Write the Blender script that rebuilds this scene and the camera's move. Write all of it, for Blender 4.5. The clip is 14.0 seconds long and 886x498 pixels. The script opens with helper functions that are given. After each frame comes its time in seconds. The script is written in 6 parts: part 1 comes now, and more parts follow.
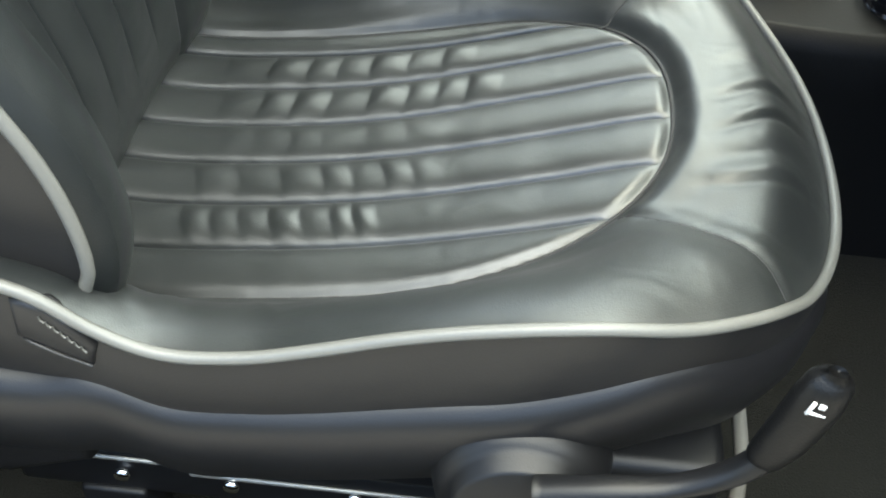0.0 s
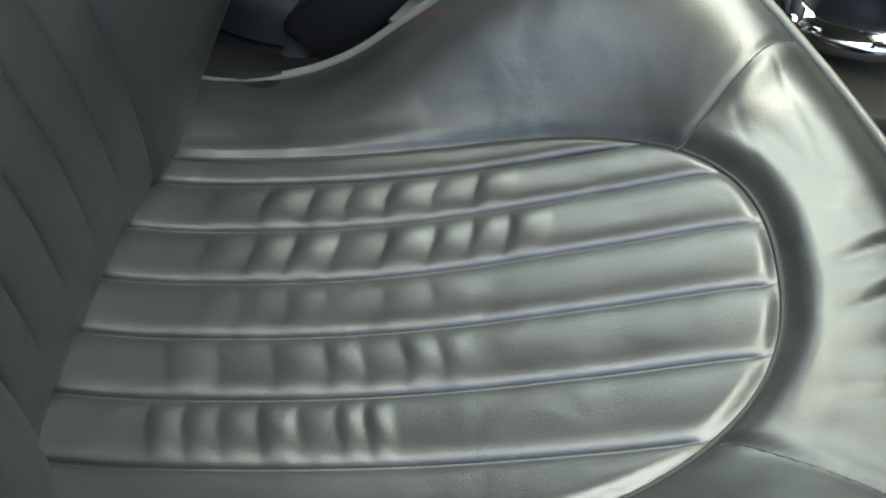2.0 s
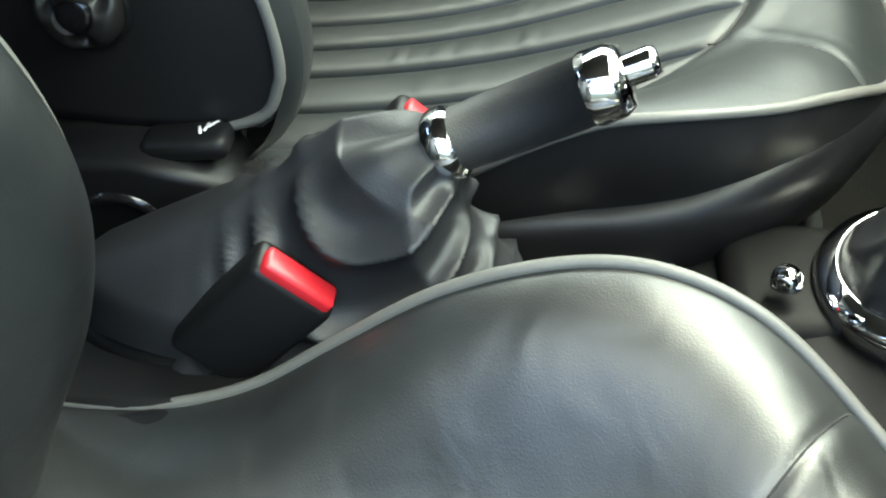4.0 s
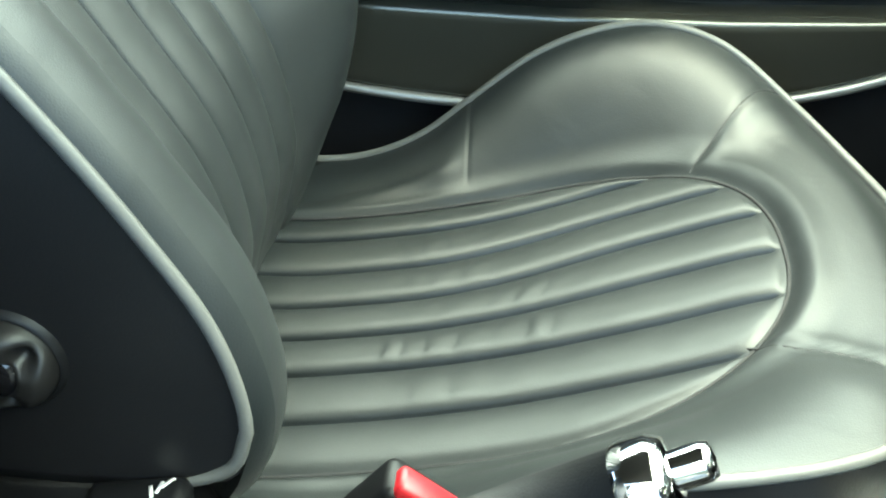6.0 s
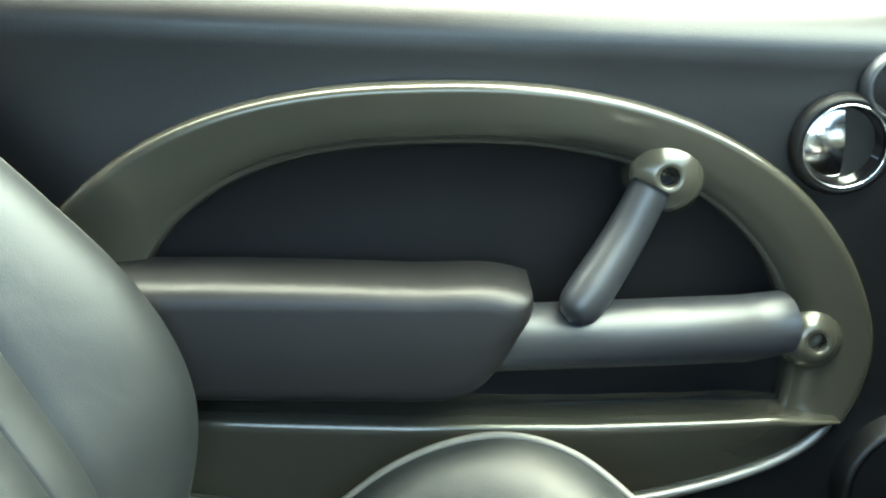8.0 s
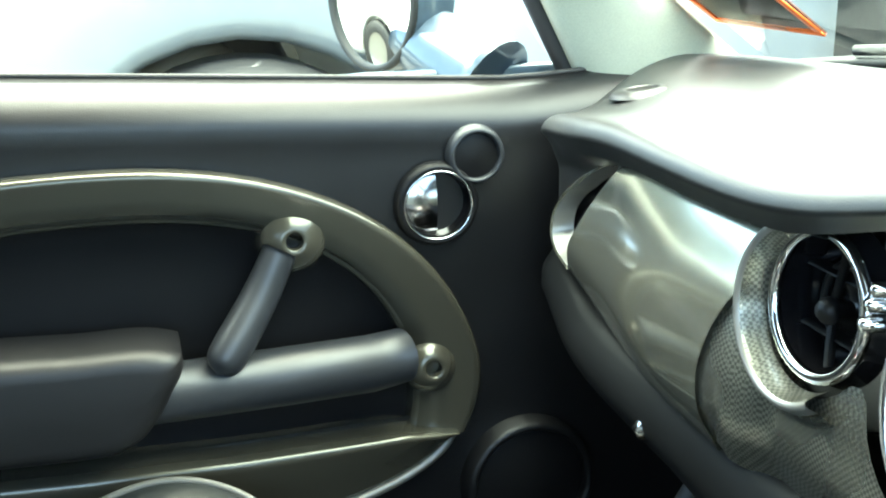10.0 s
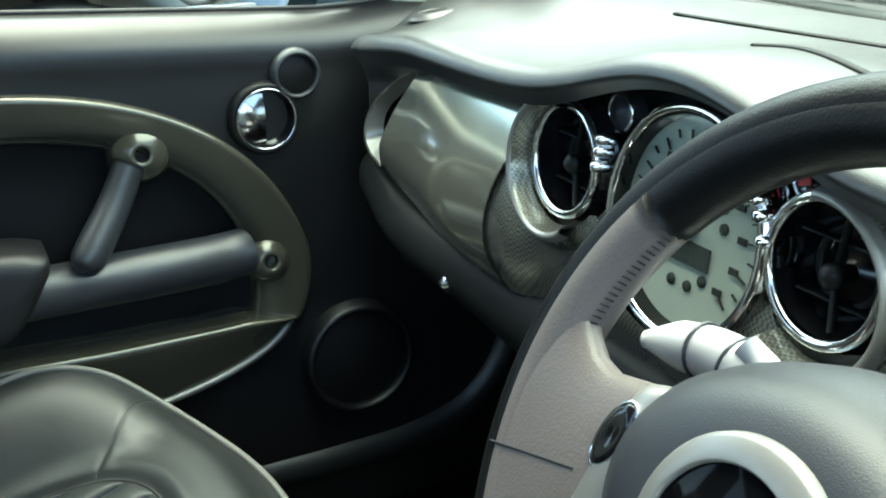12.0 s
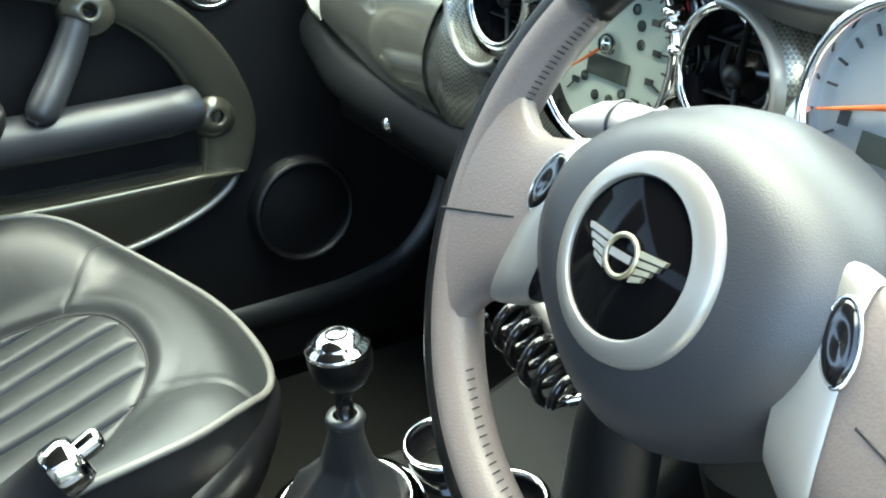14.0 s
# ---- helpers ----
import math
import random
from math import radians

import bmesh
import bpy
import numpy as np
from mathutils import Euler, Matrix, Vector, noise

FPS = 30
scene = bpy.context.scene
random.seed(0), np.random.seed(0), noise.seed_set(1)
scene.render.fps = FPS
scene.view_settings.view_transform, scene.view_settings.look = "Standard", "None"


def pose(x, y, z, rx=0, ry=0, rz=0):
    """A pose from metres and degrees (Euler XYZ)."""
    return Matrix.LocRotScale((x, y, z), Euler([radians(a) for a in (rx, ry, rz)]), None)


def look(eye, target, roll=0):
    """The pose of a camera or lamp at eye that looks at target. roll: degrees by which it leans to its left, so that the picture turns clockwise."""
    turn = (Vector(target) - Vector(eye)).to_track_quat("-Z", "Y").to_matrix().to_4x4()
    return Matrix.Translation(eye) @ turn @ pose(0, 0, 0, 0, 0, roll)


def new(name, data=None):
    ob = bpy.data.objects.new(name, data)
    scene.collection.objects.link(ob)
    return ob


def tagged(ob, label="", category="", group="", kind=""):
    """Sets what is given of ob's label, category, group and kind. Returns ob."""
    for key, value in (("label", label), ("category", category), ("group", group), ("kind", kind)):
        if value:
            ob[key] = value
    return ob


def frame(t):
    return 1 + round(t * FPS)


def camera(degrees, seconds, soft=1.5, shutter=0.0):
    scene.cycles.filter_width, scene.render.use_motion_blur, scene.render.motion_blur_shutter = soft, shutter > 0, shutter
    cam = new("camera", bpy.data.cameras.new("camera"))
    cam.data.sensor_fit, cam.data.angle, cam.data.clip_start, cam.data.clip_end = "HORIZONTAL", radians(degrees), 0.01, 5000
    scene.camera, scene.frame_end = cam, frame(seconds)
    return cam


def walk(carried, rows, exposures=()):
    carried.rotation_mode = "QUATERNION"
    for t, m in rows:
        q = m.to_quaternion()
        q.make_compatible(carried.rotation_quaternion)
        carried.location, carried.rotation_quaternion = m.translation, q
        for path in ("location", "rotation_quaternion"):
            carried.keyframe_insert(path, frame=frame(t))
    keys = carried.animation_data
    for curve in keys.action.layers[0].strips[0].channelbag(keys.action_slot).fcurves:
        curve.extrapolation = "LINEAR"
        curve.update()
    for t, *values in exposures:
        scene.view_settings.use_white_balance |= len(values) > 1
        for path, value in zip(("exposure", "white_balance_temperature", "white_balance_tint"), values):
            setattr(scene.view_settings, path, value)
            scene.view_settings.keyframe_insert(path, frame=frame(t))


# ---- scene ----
# ---------------------------------------------------------------- camera
# car axes: x ahead, y to the passenger's side, z up
PATH = [  # seconds, eye, yaw, pitch, roll
    (0, 0.2338, -0.9735, 0.8328, 2.89, -45.36, 3.84),
    (0.5, 0.2250, -0.9338, 0.8235, 3.44, -45.41, 3.90),
    (1, 0.2166, -0.8817, 0.8141, 4.01, -45.41, 2.94),
    (1.5, 0.2150, -0.8267, 0.8003, 4.30, -45.37, 2.02),
    (2, 0.2116, -0.7671, 0.7860, 5.01, -45.22, 0.84),
    (2.5, 0.2151, -0.6994, 0.7758, 6.08, -44.89, -0.04),
    (3, 0.2210, -0.6250, 0.7813, 6.01, -44.15, -0.46),
    (3.2, 0.2267, -0.5893, 0.7895, 5.70, -44.02, -0.33),
    (5.3, 0.2197, -0.3779, 0.7868, 4.48, -38.56, -0.70),
    (5.5, 0.2186, -0.3581, 0.7916, 4.16, -37.61, -0.64),
    (6, 0.2125, -0.3219, 0.8060, 5.08, -34.97, -1.75),
    (6.5, 0.2097, -0.2889, 0.8183, 6.51, -32.15, -2.60),
    (7, 0.2284, -0.2539, 0.8440, 6.42, -28.16, -2.51),
    (7.5, 0.2432, -0.2367, 0.8501, 2.86, -23.52, -1.84),
    (8, 0.2636, -0.2440, 0.8782, -0.74, -19.22, -1.48),
    (8.5, 0.2822, -0.2657, 0.8905, -5.14, -18.02, -0.79),
    (9, 0.3227, -0.3022, 0.9028, -8.25, -17.06, -1.28),
    (9.2, 0.3369, -0.3077, 0.9145, -10.08, -17.42, -1.52),
    (11.3, 0.2965, -0.5821, 0.9563, -21.97, -17.84, -1.19),
    (11.5, 0.2882, -0.5931, 0.9553, -23.11, -18.57, -1.46),
    (12, 0.2534, -0.5830, 0.9526, -25.88, -20.57, -1.56),
    (12.5, 0.2277, -0.5940, 0.9373, -26.64, -22.69, -1.75),
    (13, 0.1984, -0.6169, 0.9238, -26.98, -24.71, -1.57),
    (13.5, 0.1890, -0.6363, 0.9144, -27.21, -26.10, -1.39),
    (14, 0.1887, -0.6696, 0.9250, -29.97, -25.86, -1.09),
]


def eye_row(t, x, y, z, yaw, pitch, roll):
    a, b = radians(yaw), radians(pitch)
    way = Vector((-math.sin(a) * math.cos(b), math.cos(a) * math.cos(b), math.sin(b)))
    return t, look((x, y, z), Vector((x, y, z)) + way, roll)


cam = camera(44.50, 14.0, soft=2.0)
walk(cam, [eye_row(*r) for r in PATH], [(0, 4.12, 7300, 1), (1.8, 4.10, 7350, 0), (2.5, 3.98, 7300, -3), (3.2, 4.18, 7350, -2), (5.3, 4.88, 7400, -12), (6.2, 4.96, 7400, -13), (7.0, 4.92, 7450, -12), (8.5, 5.25, 7450, -9), (9.2, 5.2, 7550, -9), (11.3, 3.88, 7050, -10), (12.5, 3.94, 7050, -10), (13.0, 4.28, 7050, -8), (13.5, 4.46, 7100, -6), (14, 4.60, 7150, -4)])

# ---------------------------------------------------------------- light
world = bpy.data.worlds.new("sky")
scene.world = world
world.use_nodes = True
wt = world.node_tree
sky = wt.nodes.new("ShaderNodeTexSky")
sky.sky_type, sky.sun_disc = "NISHITA", False
sky.sun_elevation, sky.sun_rotation = radians(76), radians(40)
sky.air_density, sky.dust_density = 0.6, 2.0
bg = wt.nodes["Background"]
wt.links.new(sky.outputs[0], bg.inputs[0])
bg.inputs[1].default_value = 0.10
sun = new("sun", bpy.data.lights.new("sun", "SUN"))
sun.data.energy, sun.data.angle, sun.data.color = 1.5, radians(110), (0.97, 1.0, 0.98)
sun.matrix_world = look((1.45, 1.24, 6.8), (0.4, 0, 0.3))


# ---------------------------------------------------------------- materials
def node_mat(name, color, rough=0.5, metal=0.0, spec=0.5, grain=0.0, grain_size=900.0, bump=0.15, dist=0.0006,
             vary=0.15, vary_size=14.0, coat=0.0, rough_vary=0.08, sheen=0.0, voronoi=False, crease=0.0):
    m = bpy.data.materials.new(name)
    m.use_nodes = True
    t = m.node_tree
    b = t.nodes["Principled BSDF"]
    b.inputs["Metallic"].default_value = metal
    b.inputs["Specular IOR Level"].default_value = spec
    b.inputs["Coat Weight"].default_value = coat
    b.inputs["Coat Roughness"].default_value = 0.08
    b.inputs["Sheen Weight"].default_value = sheen
    co = t.nodes.new("ShaderNodeTexCoord")
    big = t.nodes.new("ShaderNodeTexNoise")
    big.inputs["Scale"].default_value, big.inputs["Detail"].default_value = vary_size, 4
    t.links.new(co.outputs["Object"], big.inputs["Vector"])
    fine = t.nodes.new("ShaderNodeTexVoronoi" if voronoi else "ShaderNodeTexNoise")
    fine.inputs["Scale"].default_value = grain_size
    t.links.new(co.outputs["Object"], fine.inputs["Vector"])
    out = fine.outputs["Distance"] if voronoi else fine.outputs["Fac"]
    ramp = t.nodes.new("ShaderNodeMapRange")
    ramp.inputs["To Min"].default_value, ramp.inputs["To Max"].default_value = 1 - vary, 1 + vary
    t.links.new(big.outputs["Fac"], ramp.inputs["Value"])
    ramp2 = t.nodes.new("ShaderNodeMapRange")
    ramp2.inputs["To Min"].default_value, ramp2.inputs["To Max"].default_value = 1 - grain, 1 + grain
    t.links.new(out, ramp2.inputs["Value"])
    mul = t.nodes.new("ShaderNodeMath")
    mul.operation = "MULTIPLY"
    t.links.new(ramp.outputs[0], mul.inputs[0])
    t.links.new(ramp2.outputs[0], mul.inputs[1])
    col = t.nodes.new("ShaderNodeVectorMath")
    col.operation = "SCALE"
    col.inputs[0].default_value = color
    t.links.new(mul.outputs[0], col.inputs["Scale"])
    t.links.new(col.outputs[0], b.inputs["Base Color"])
    rr = t.nodes.new("ShaderNodeMapRange")
    rr.inputs["To Min"].default_value, rr.inputs["To Max"].default_value = max(rough - rough_vary, 0.02), min(rough + rough_vary, 1)
    t.links.new(big.outputs["Fac"], rr.inputs["Value"])
    t.links.new(rr.outputs[0], b.inputs["Roughness"])
    if bump > 0:
        bp = t.nodes.new("ShaderNodeBump")
        bp.inputs["Strength"].default_value, bp.inputs["Distance"].default_value = bump, dist
        t.links.new(out, bp.inputs["Height"])
        t.links.new(bp.outputs[0], b.inputs["Normal"])
        if crease > 0:  # soft wrinkles and pulled skin
            wr = t.nodes.new("ShaderNodeTexNoise")
            wr.inputs["Scale"].default_value, wr.inputs["Detail"].default_value, wr.inputs["Distortion"].default_value = 20, 1.6, 0.7
            t.links.new(co.outputs["Object"], wr.inputs["Vector"])
            bp2 = t.nodes.new("ShaderNodeBump")
            bp2.inputs["Strength"].default_value, bp2.inputs["Distance"].default_value = crease, 0.004
            t.links.new(wr.outputs["Fac"], bp2.inputs["Height"])
            t.links.new(bp2.outputs[0], bp.inputs["Normal"])
    return m


LEATHER = node_mat("leather", (0.0089, 0.0117, 0.0122), 0.47, spec=0.62, grain=0.08, grain_size=900, bump=0.14, voronoi=True, vary=0.14, vary_size=9, crease=0.22)
LEATHER_WORN = node_mat("leather_worn", (0.0078, 0.0094, 0.0094), 0.435, spec=0.95, grain=0.10, grain_size=900, bump=0.16, voronoi=True, vary=0.28, vary_size=20, crease=0.42)
# the worn leather darker and less glossy: shade coloured into the driver's backrest
LEATHER_BACK_SHADED = node_mat("leather_worn_shaded", (0.0066, 0.0082, 0.0085), 0.46, spec=0.38, grain=0.10, grain_size=900, bump=0.16, voronoi=True, vary=0.30, vary_size=16, crease=0.5)
CLOTH_SIDE = node_mat("seat_side", (0.0062, 0.0062, 0.0068), 0.46, spec=0.48, grain=0.1, grain_size=700, bump=0.2, vary=0.15, crease=0.2)
PIPING = node_mat("piping", (0.100, 0.100, 0.092), 0.45, grain=0.08, grain_size=500, vary=0.12, vary_size=25)
PLASTIC = node_mat("black_plastic", (0.0048, 0.005, 0.0056), 0.42, spec=0.26, grain=0.15, grain_size=900, bump=0.2, vary=0.12)
VALANCE = node_mat("valance_plastic", (0.0062, 0.0064, 0.0074), 0.40, spec=0.36, grain=0.15, grain_size=900, bump=0.2, vary=0.15, vary_size=10)
RECLINER = node_mat("recliner_plastic", (0.008, 0.0078, 0.0076), 0.42, spec=0.4, grain=0.1, grain_size=900, bump=0.15, vary=0.12)
PLASTIC_GREY = node_mat("grey_plastic", (0.020, 0.0225, 0.026), 0.38, spec=0.6, grain=0.12, grain_size=1100, bump=0.2, vary=0.1)
SLUSH = node_mat("door_skin", (0.0034, 0.0037, 0.0045), 0.42, spec=0.60, grain=0.18, grain_size=800, bump=0.3, vary=0.14)
DASH_SKIN = node_mat("dash_skin", (0.011, 0.012, 0.0125), 0.40, spec=0.8, grain=0.12, grain_size=800, bump=0.25, vary=0.1)
TRIM = node_mat("satin_bronze_trim", (0.085, 0.082, 0.064), 0.25, metal=0.55, spec=0.5, grain=0.06, grain_size=1500, bump=0.0, vary=0.05, coat=0.35, rough_vary=0.02)
TRIM_GLOSS = node_mat("gloss_bronze_panel", (0.64, 0.635, 0.51), 0.17, metal=0.88, grain=0.10, grain_size=2500, bump=0.0, vary=0.08, coat=1.0, rough_vary=0.04)
SILVER = node_mat("silver_paint", (0.30, 0.293, 0.27), 0.35, metal=0.6, grain=0.04, grain_size=1500, bump=0.0, vary=0.06)
CHROME = node_mat("chrome", (0.85, 0.85, 0.86), 0.06, metal=1.0, bump=0.0, vary=0.03, rough_vary=0.03)
GRIP = node_mat("grip_leather", (0.0115, 0.0122, 0.013), 0.60, spec=0.38, grain=0.1, grain_size=800, bump=0.2, voronoi=True)
GAITER = node_mat("gaiter_leather", (0.013, 0.0143, 0.016), 0.46, spec=0.5, grain=0.1, grain_size=800, bump=0.15, voronoi=True, crease=0.35)
RIM_BLACK = node_mat("rim_black_leather", (0.0035, 0.0036, 0.0038), 0.40, spec=0.2, grain=0.1, grain_size=700, bump=0.2, voronoi=True)
TUNNEL = node_mat("tunnel_plastic", (0.0055, 0.0056, 0.0058), 0.55, spec=0.15, grain=0.2, grain_size=500, bump=0.3, vary=0.2)
EMBLEM = node_mat("emblem_gloss", (0.003, 0.003, 0.0035), 0.05, spec=0.06, bump=0.0, vary=0.02, rough_vary=0.0)
BONNET = node_mat("bonnet_paint", (0.014, 0.017, 0.017), 0.35, spec=0.2, bump=0.0, vary=0.1)
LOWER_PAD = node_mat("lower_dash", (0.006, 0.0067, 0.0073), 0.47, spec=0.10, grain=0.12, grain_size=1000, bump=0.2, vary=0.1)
DULL_CHROME = node_mat("lever_chrome", (0.55, 0.55, 0.56), 0.14, metal=1.0, bump=0.0, vary=0.1, vary_size=60)
WIPER = node_mat("wiper_grey", (0.045, 0.048, 0.046), 0.5, bump=0.0, vary=0.1)
STITCH_LINE = node_mat("sewn_seam", (0.006, 0.006, 0.007), 0.7, bump=0.0)
CARPET = node_mat("carpet", (0.0060, 0.0060, 0.0046), 0.95, spec=0.1, grain=0.5, grain_size=600, bump=0.9, dist=0.002, vary=0.3, vary_size=20, sheen=0.06)
RUBBER = node_mat("rubber", (0.018, 0.018, 0.019), 0.6, grain=0.1, vary=0.15)
GLOSS_BLACK = node_mat("gloss_black", (0.006, 0.006, 0.007), 0.12, spec=0.6, bump=0.0, vary=0.1, rough_vary=0.03)
RED = node_mat("red_button", (0.40, 0.012, 0.02), 0.35, bump=0.0, vary=0.05)
TAUPE = node_mat("taupe_leather", (0.128, 0.108, 0.098), 0.45, grain=0.08, grain_size=650, bump=0.2, voronoi=True, vary=0.1)
WHEEL_PAD = node_mat("airbag_pad", (0.022, 0.0245, 0.029), 0.46, spec=0.5, grain=0.10, grain_size=1300, bump=0.16, voronoi=True, vary=0.06)
DIAL = node_mat("dial_face", (0.50, 0.56, 0.50), 0.45, bump=0.0, vary=0.05)
TACHO_DIAL = node_mat("tacho_face", (0.27, 0.29, 0.29), 0.45, bump=0.0, vary=0.05)
ARMREST = node_mat("armrest_skin", (0.0080, 0.0079, 0.0084), 0.48, spec=0.46, grain=0.15, grain_size=800, bump=0.25, vary=0.12)
DOOR_CARD = node_mat("door_card", (0.0030, 0.0031, 0.0037), 0.55, spec=0.25, grain=0.18, grain_size=800, bump=0.3, vary=0.14)
LCD = node_mat("dial_display", (0.05, 0.06, 0.055), 0.2, bump=0.0)
DARK = node_mat("dark_print", (0.03, 0.03, 0.03), 0.5, bump=0.0)
ORANGE = node_mat("orange_paint", (0.85, 0.16, 0.03), 0.45, bump=0.0)
WARM_METAL = node_mat("warm_metal", (0.42, 0.38, 0.27), 0.3, metal=0.8, bump=0.0)
STALK = node_mat("silver_stalk", (0.45, 0.45, 0.44), 0.4, metal=0.15, bump=0.0)
PILLAR = node_mat("pillar_cloth", (0.50, 0.52, 0.41), 0.9, grain=0.15, grain_size=500, bump=0.3)
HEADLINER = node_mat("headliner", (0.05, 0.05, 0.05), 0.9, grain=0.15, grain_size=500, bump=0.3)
WHITE_PRINT = node_mat("white_print", (0.75, 0.75, 0.75), 0.5, bump=0.0)
PAINT = node_mat("blue_paint", (0.07, 0.10, 0.14), 0.3, metal=0.3, bump=0.0, coat=0.8, vary=0.05)
SILVER_CAR = node_mat("silver_blue_paint", (0.42, 0.47, 0.50), 0.35, metal=0.2, bump=0.0, coat=0.6, vary=0.05)
WHITE_CAR = node_mat("cream_paint", (0.75, 0.75, 0.70), 0.3, bump=0.0, coat=0.6, vary=0.05)
ASPHALT = node_mat("asphalt", (0.20, 0.19, 0.17), 0.9, grain=0.4, grain_size=120, bump=0.6, dist=0.004, vary=0.25, vary_size=1.5)
RENDER_WALL = node_mat("grey_wall", (0.07, 0.07, 0.062), 0.9, grain=0.15, grain_size=60, bump=0.3, dist=0.004, vary=0.2, vary_size=1.2)
LEAF = node_mat("hedge_leaf", (0.06, 0.10, 0.035), 0.6, vary=0.4, vary_size=4, bump=0.0)
CARBON = node_mat("weave_trim", (0.20, 0.203, 0.175), 0.28, metal=0.8, grain=0.0, bump=0.0, coat=0.5)
t_ = CARBON.node_tree  # small chequer of the woven trim
ck = t_.nodes.new("ShaderNodeTexChecker")
ck.inputs["Scale"].default_value = 420
ck.inputs["Color1"].default_value, ck.inputs["Color2"].default_value = (0.34, 0.34, 0.29, 1), (0.15, 0.152, 0.130, 1)
co_ = t_.nodes.new("ShaderNodeTexCoord")
t_.links.new(co_.outputs["Object"], ck.inputs["Vector"])
t_.links.new(ck.outputs["Color"], t_.nodes["Principled BSDF"].inputs["Base Color"])


def glass_mat(name, tint, rough=0.0):
    m = bpy.data.materials.new(name)
    m.use_nodes = True
    t = m.node_tree
    t.nodes.remove(t.nodes["Principled BSDF"])
    tr, gl, mx = t.nodes.new("ShaderNodeBsdfTransparent"), t.nodes.new("ShaderNodeBsdfGlossy"), t.nodes.new("ShaderNodeMixShader")
    tr.inputs[0].default_value, gl.inputs["Roughness"].default_value = (*tint, 1), rough
    fr = t.nodes.new("ShaderNodeFresnel")
    fr.inputs[0].default_value = 1.45
    t.links.new(fr.outputs[0], mx.inputs[0])
    t.links.new(tr.outputs[0], mx.inputs[1])
    t.links.new(gl.outputs[0], mx.inputs[2])
    t.links.new(mx.outputs[0], t.nodes["Material Output"].inputs[0])
    return m


GLASS = glass_mat("car_glass", (0.80, 0.86, 0.82))
LENS = glass_mat("dial_lens", (0.93, 0.95, 0.93))


# ---------------------------------------------------------------- building helpers
def thing(name, loc, label, category, group="", kind=""):
    ob = new(name)
    ob.location = loc
    ob.empty_display_size = 0.05
    return tagged(ob, label, category, group, kind)


def mesh_part(name, verts, faces, mat, parent=None, label="", smooth=True):
    """One mesh from verts in car axes, under its thing or part."""
    me = bpy.data.meshes.new(name)
    off = np.zeros(3)
    o = parent
    while o is not None:
        off = off + np.array(o.location)
        o = o.parent
    me.from_pydata((np.asarray(verts, float) - off).tolist(), [], [list(map(int, f)) for f in faces])
    if smooth:
        me.polygons.foreach_set("use_smooth", [True] * len(me.polygons))
    me.materials.append(mat)
    ob = new(name, me)
    if parent is not None:
        ob.parent = parent
    if label:
        ob["label"] = label
    return ob


def part(name, bm, mat, parent=None, label="", smooth=True):
    bm.normal_update()
    v = [tuple(p.co) for p in bm.verts]
    bm.verts.index_update()
    f = [[q.index for q in p.verts] for p in bm.faces]
    bm.free()
    return mesh_part(name, v, f, mat, parent, label, smooth)


def grid_faces(nu, nv, close_u=False, close_v=False):
    f = []
    for i in range(nu if close_u else nu - 1):
        for j in range(nv if close_v else nv - 1):
            a, b = i, (i + 1) % nu
            c, d = j, (j + 1) % nv
            f.append((a * nv + c, b * nv + c, b * nv + d, a * nv + d))
    return f


def whole_normals(verts, nu, nv):
    """Vertex normals of a whole grid, so that its parts meet without a crease."""
    P = np.asarray(verts).reshape(nu, nv, 3)
    n = np.cross(np.gradient(P, axis=0), np.gradient(P, axis=1)).reshape(-1, 3)
    return n / (np.linalg.norm(n, axis=1)[:, None] + 1e-12)


def sweep(points, radius, segs=10, closed=False, flat=1.0, caps=True):
    """A round bar along points; radius may be one number or one per point."""
    P = np.array([tuple(p) for p in points], float)
    n = len(P)
    R = np.broadcast_to(np.array(radius, float), (n,))
    T = np.gradient(P, axis=0) if not closed else np.roll(P, -1, 0) - np.roll(P, 1, 0)
    T /= np.linalg.norm(T, axis=1)[:, None] + 1e-12
    up = np.array([0, 0, 1.0]) if abs(T[0][2]) < 0.9 else np.array([0, 1.0, 0])
    N = np.cross(up, T[0])
    N /= np.linalg.norm(N)
    V = []
    for i in range(n):
        N = N - T[i] * (N @ T[i])
        N /= np.linalg.norm(N)
        B = np.cross(T[i], N)
        for k in range(segs):
            a = 2 * math.pi * k / segs
            V.append(P[i] + R[i] * (math.cos(a) * N + flat * math.sin(a) * B))
    F = grid_faces(n, segs, closed, True)
    if caps and not closed:
        F = F + [tuple(range(segs))[::-1], tuple((n - 1) * segs + k for k in range(segs))]
    return V, F


def lathe(profile, centre, axis, segs=40, closed=False):
    """Turn (radius, height) pairs about an axis through centre."""
    A = Vector(axis).normalized()
    q = A.to_track_quat("Z", "Y").to_matrix()
    V = []
    for r, h in profile:
        for k in range(segs):
            a = 2 * math.pi * k / segs
            V.append(tuple(Vector(centre) + q @ Vector((r * math.cos(a), r * math.sin(a), h))))
    F = grid_faces(len(profile), segs, closed, True)
    return V, F


def torus(centre, axis, R, r, segs=56, rs=12):
    prof = [(R + r * math.cos(2 * math.pi * k / rs), r * math.sin(2 * math.pi * k / rs)) for k in range(rs)]
    return lathe(prof, centre, axis, segs, closed=True)


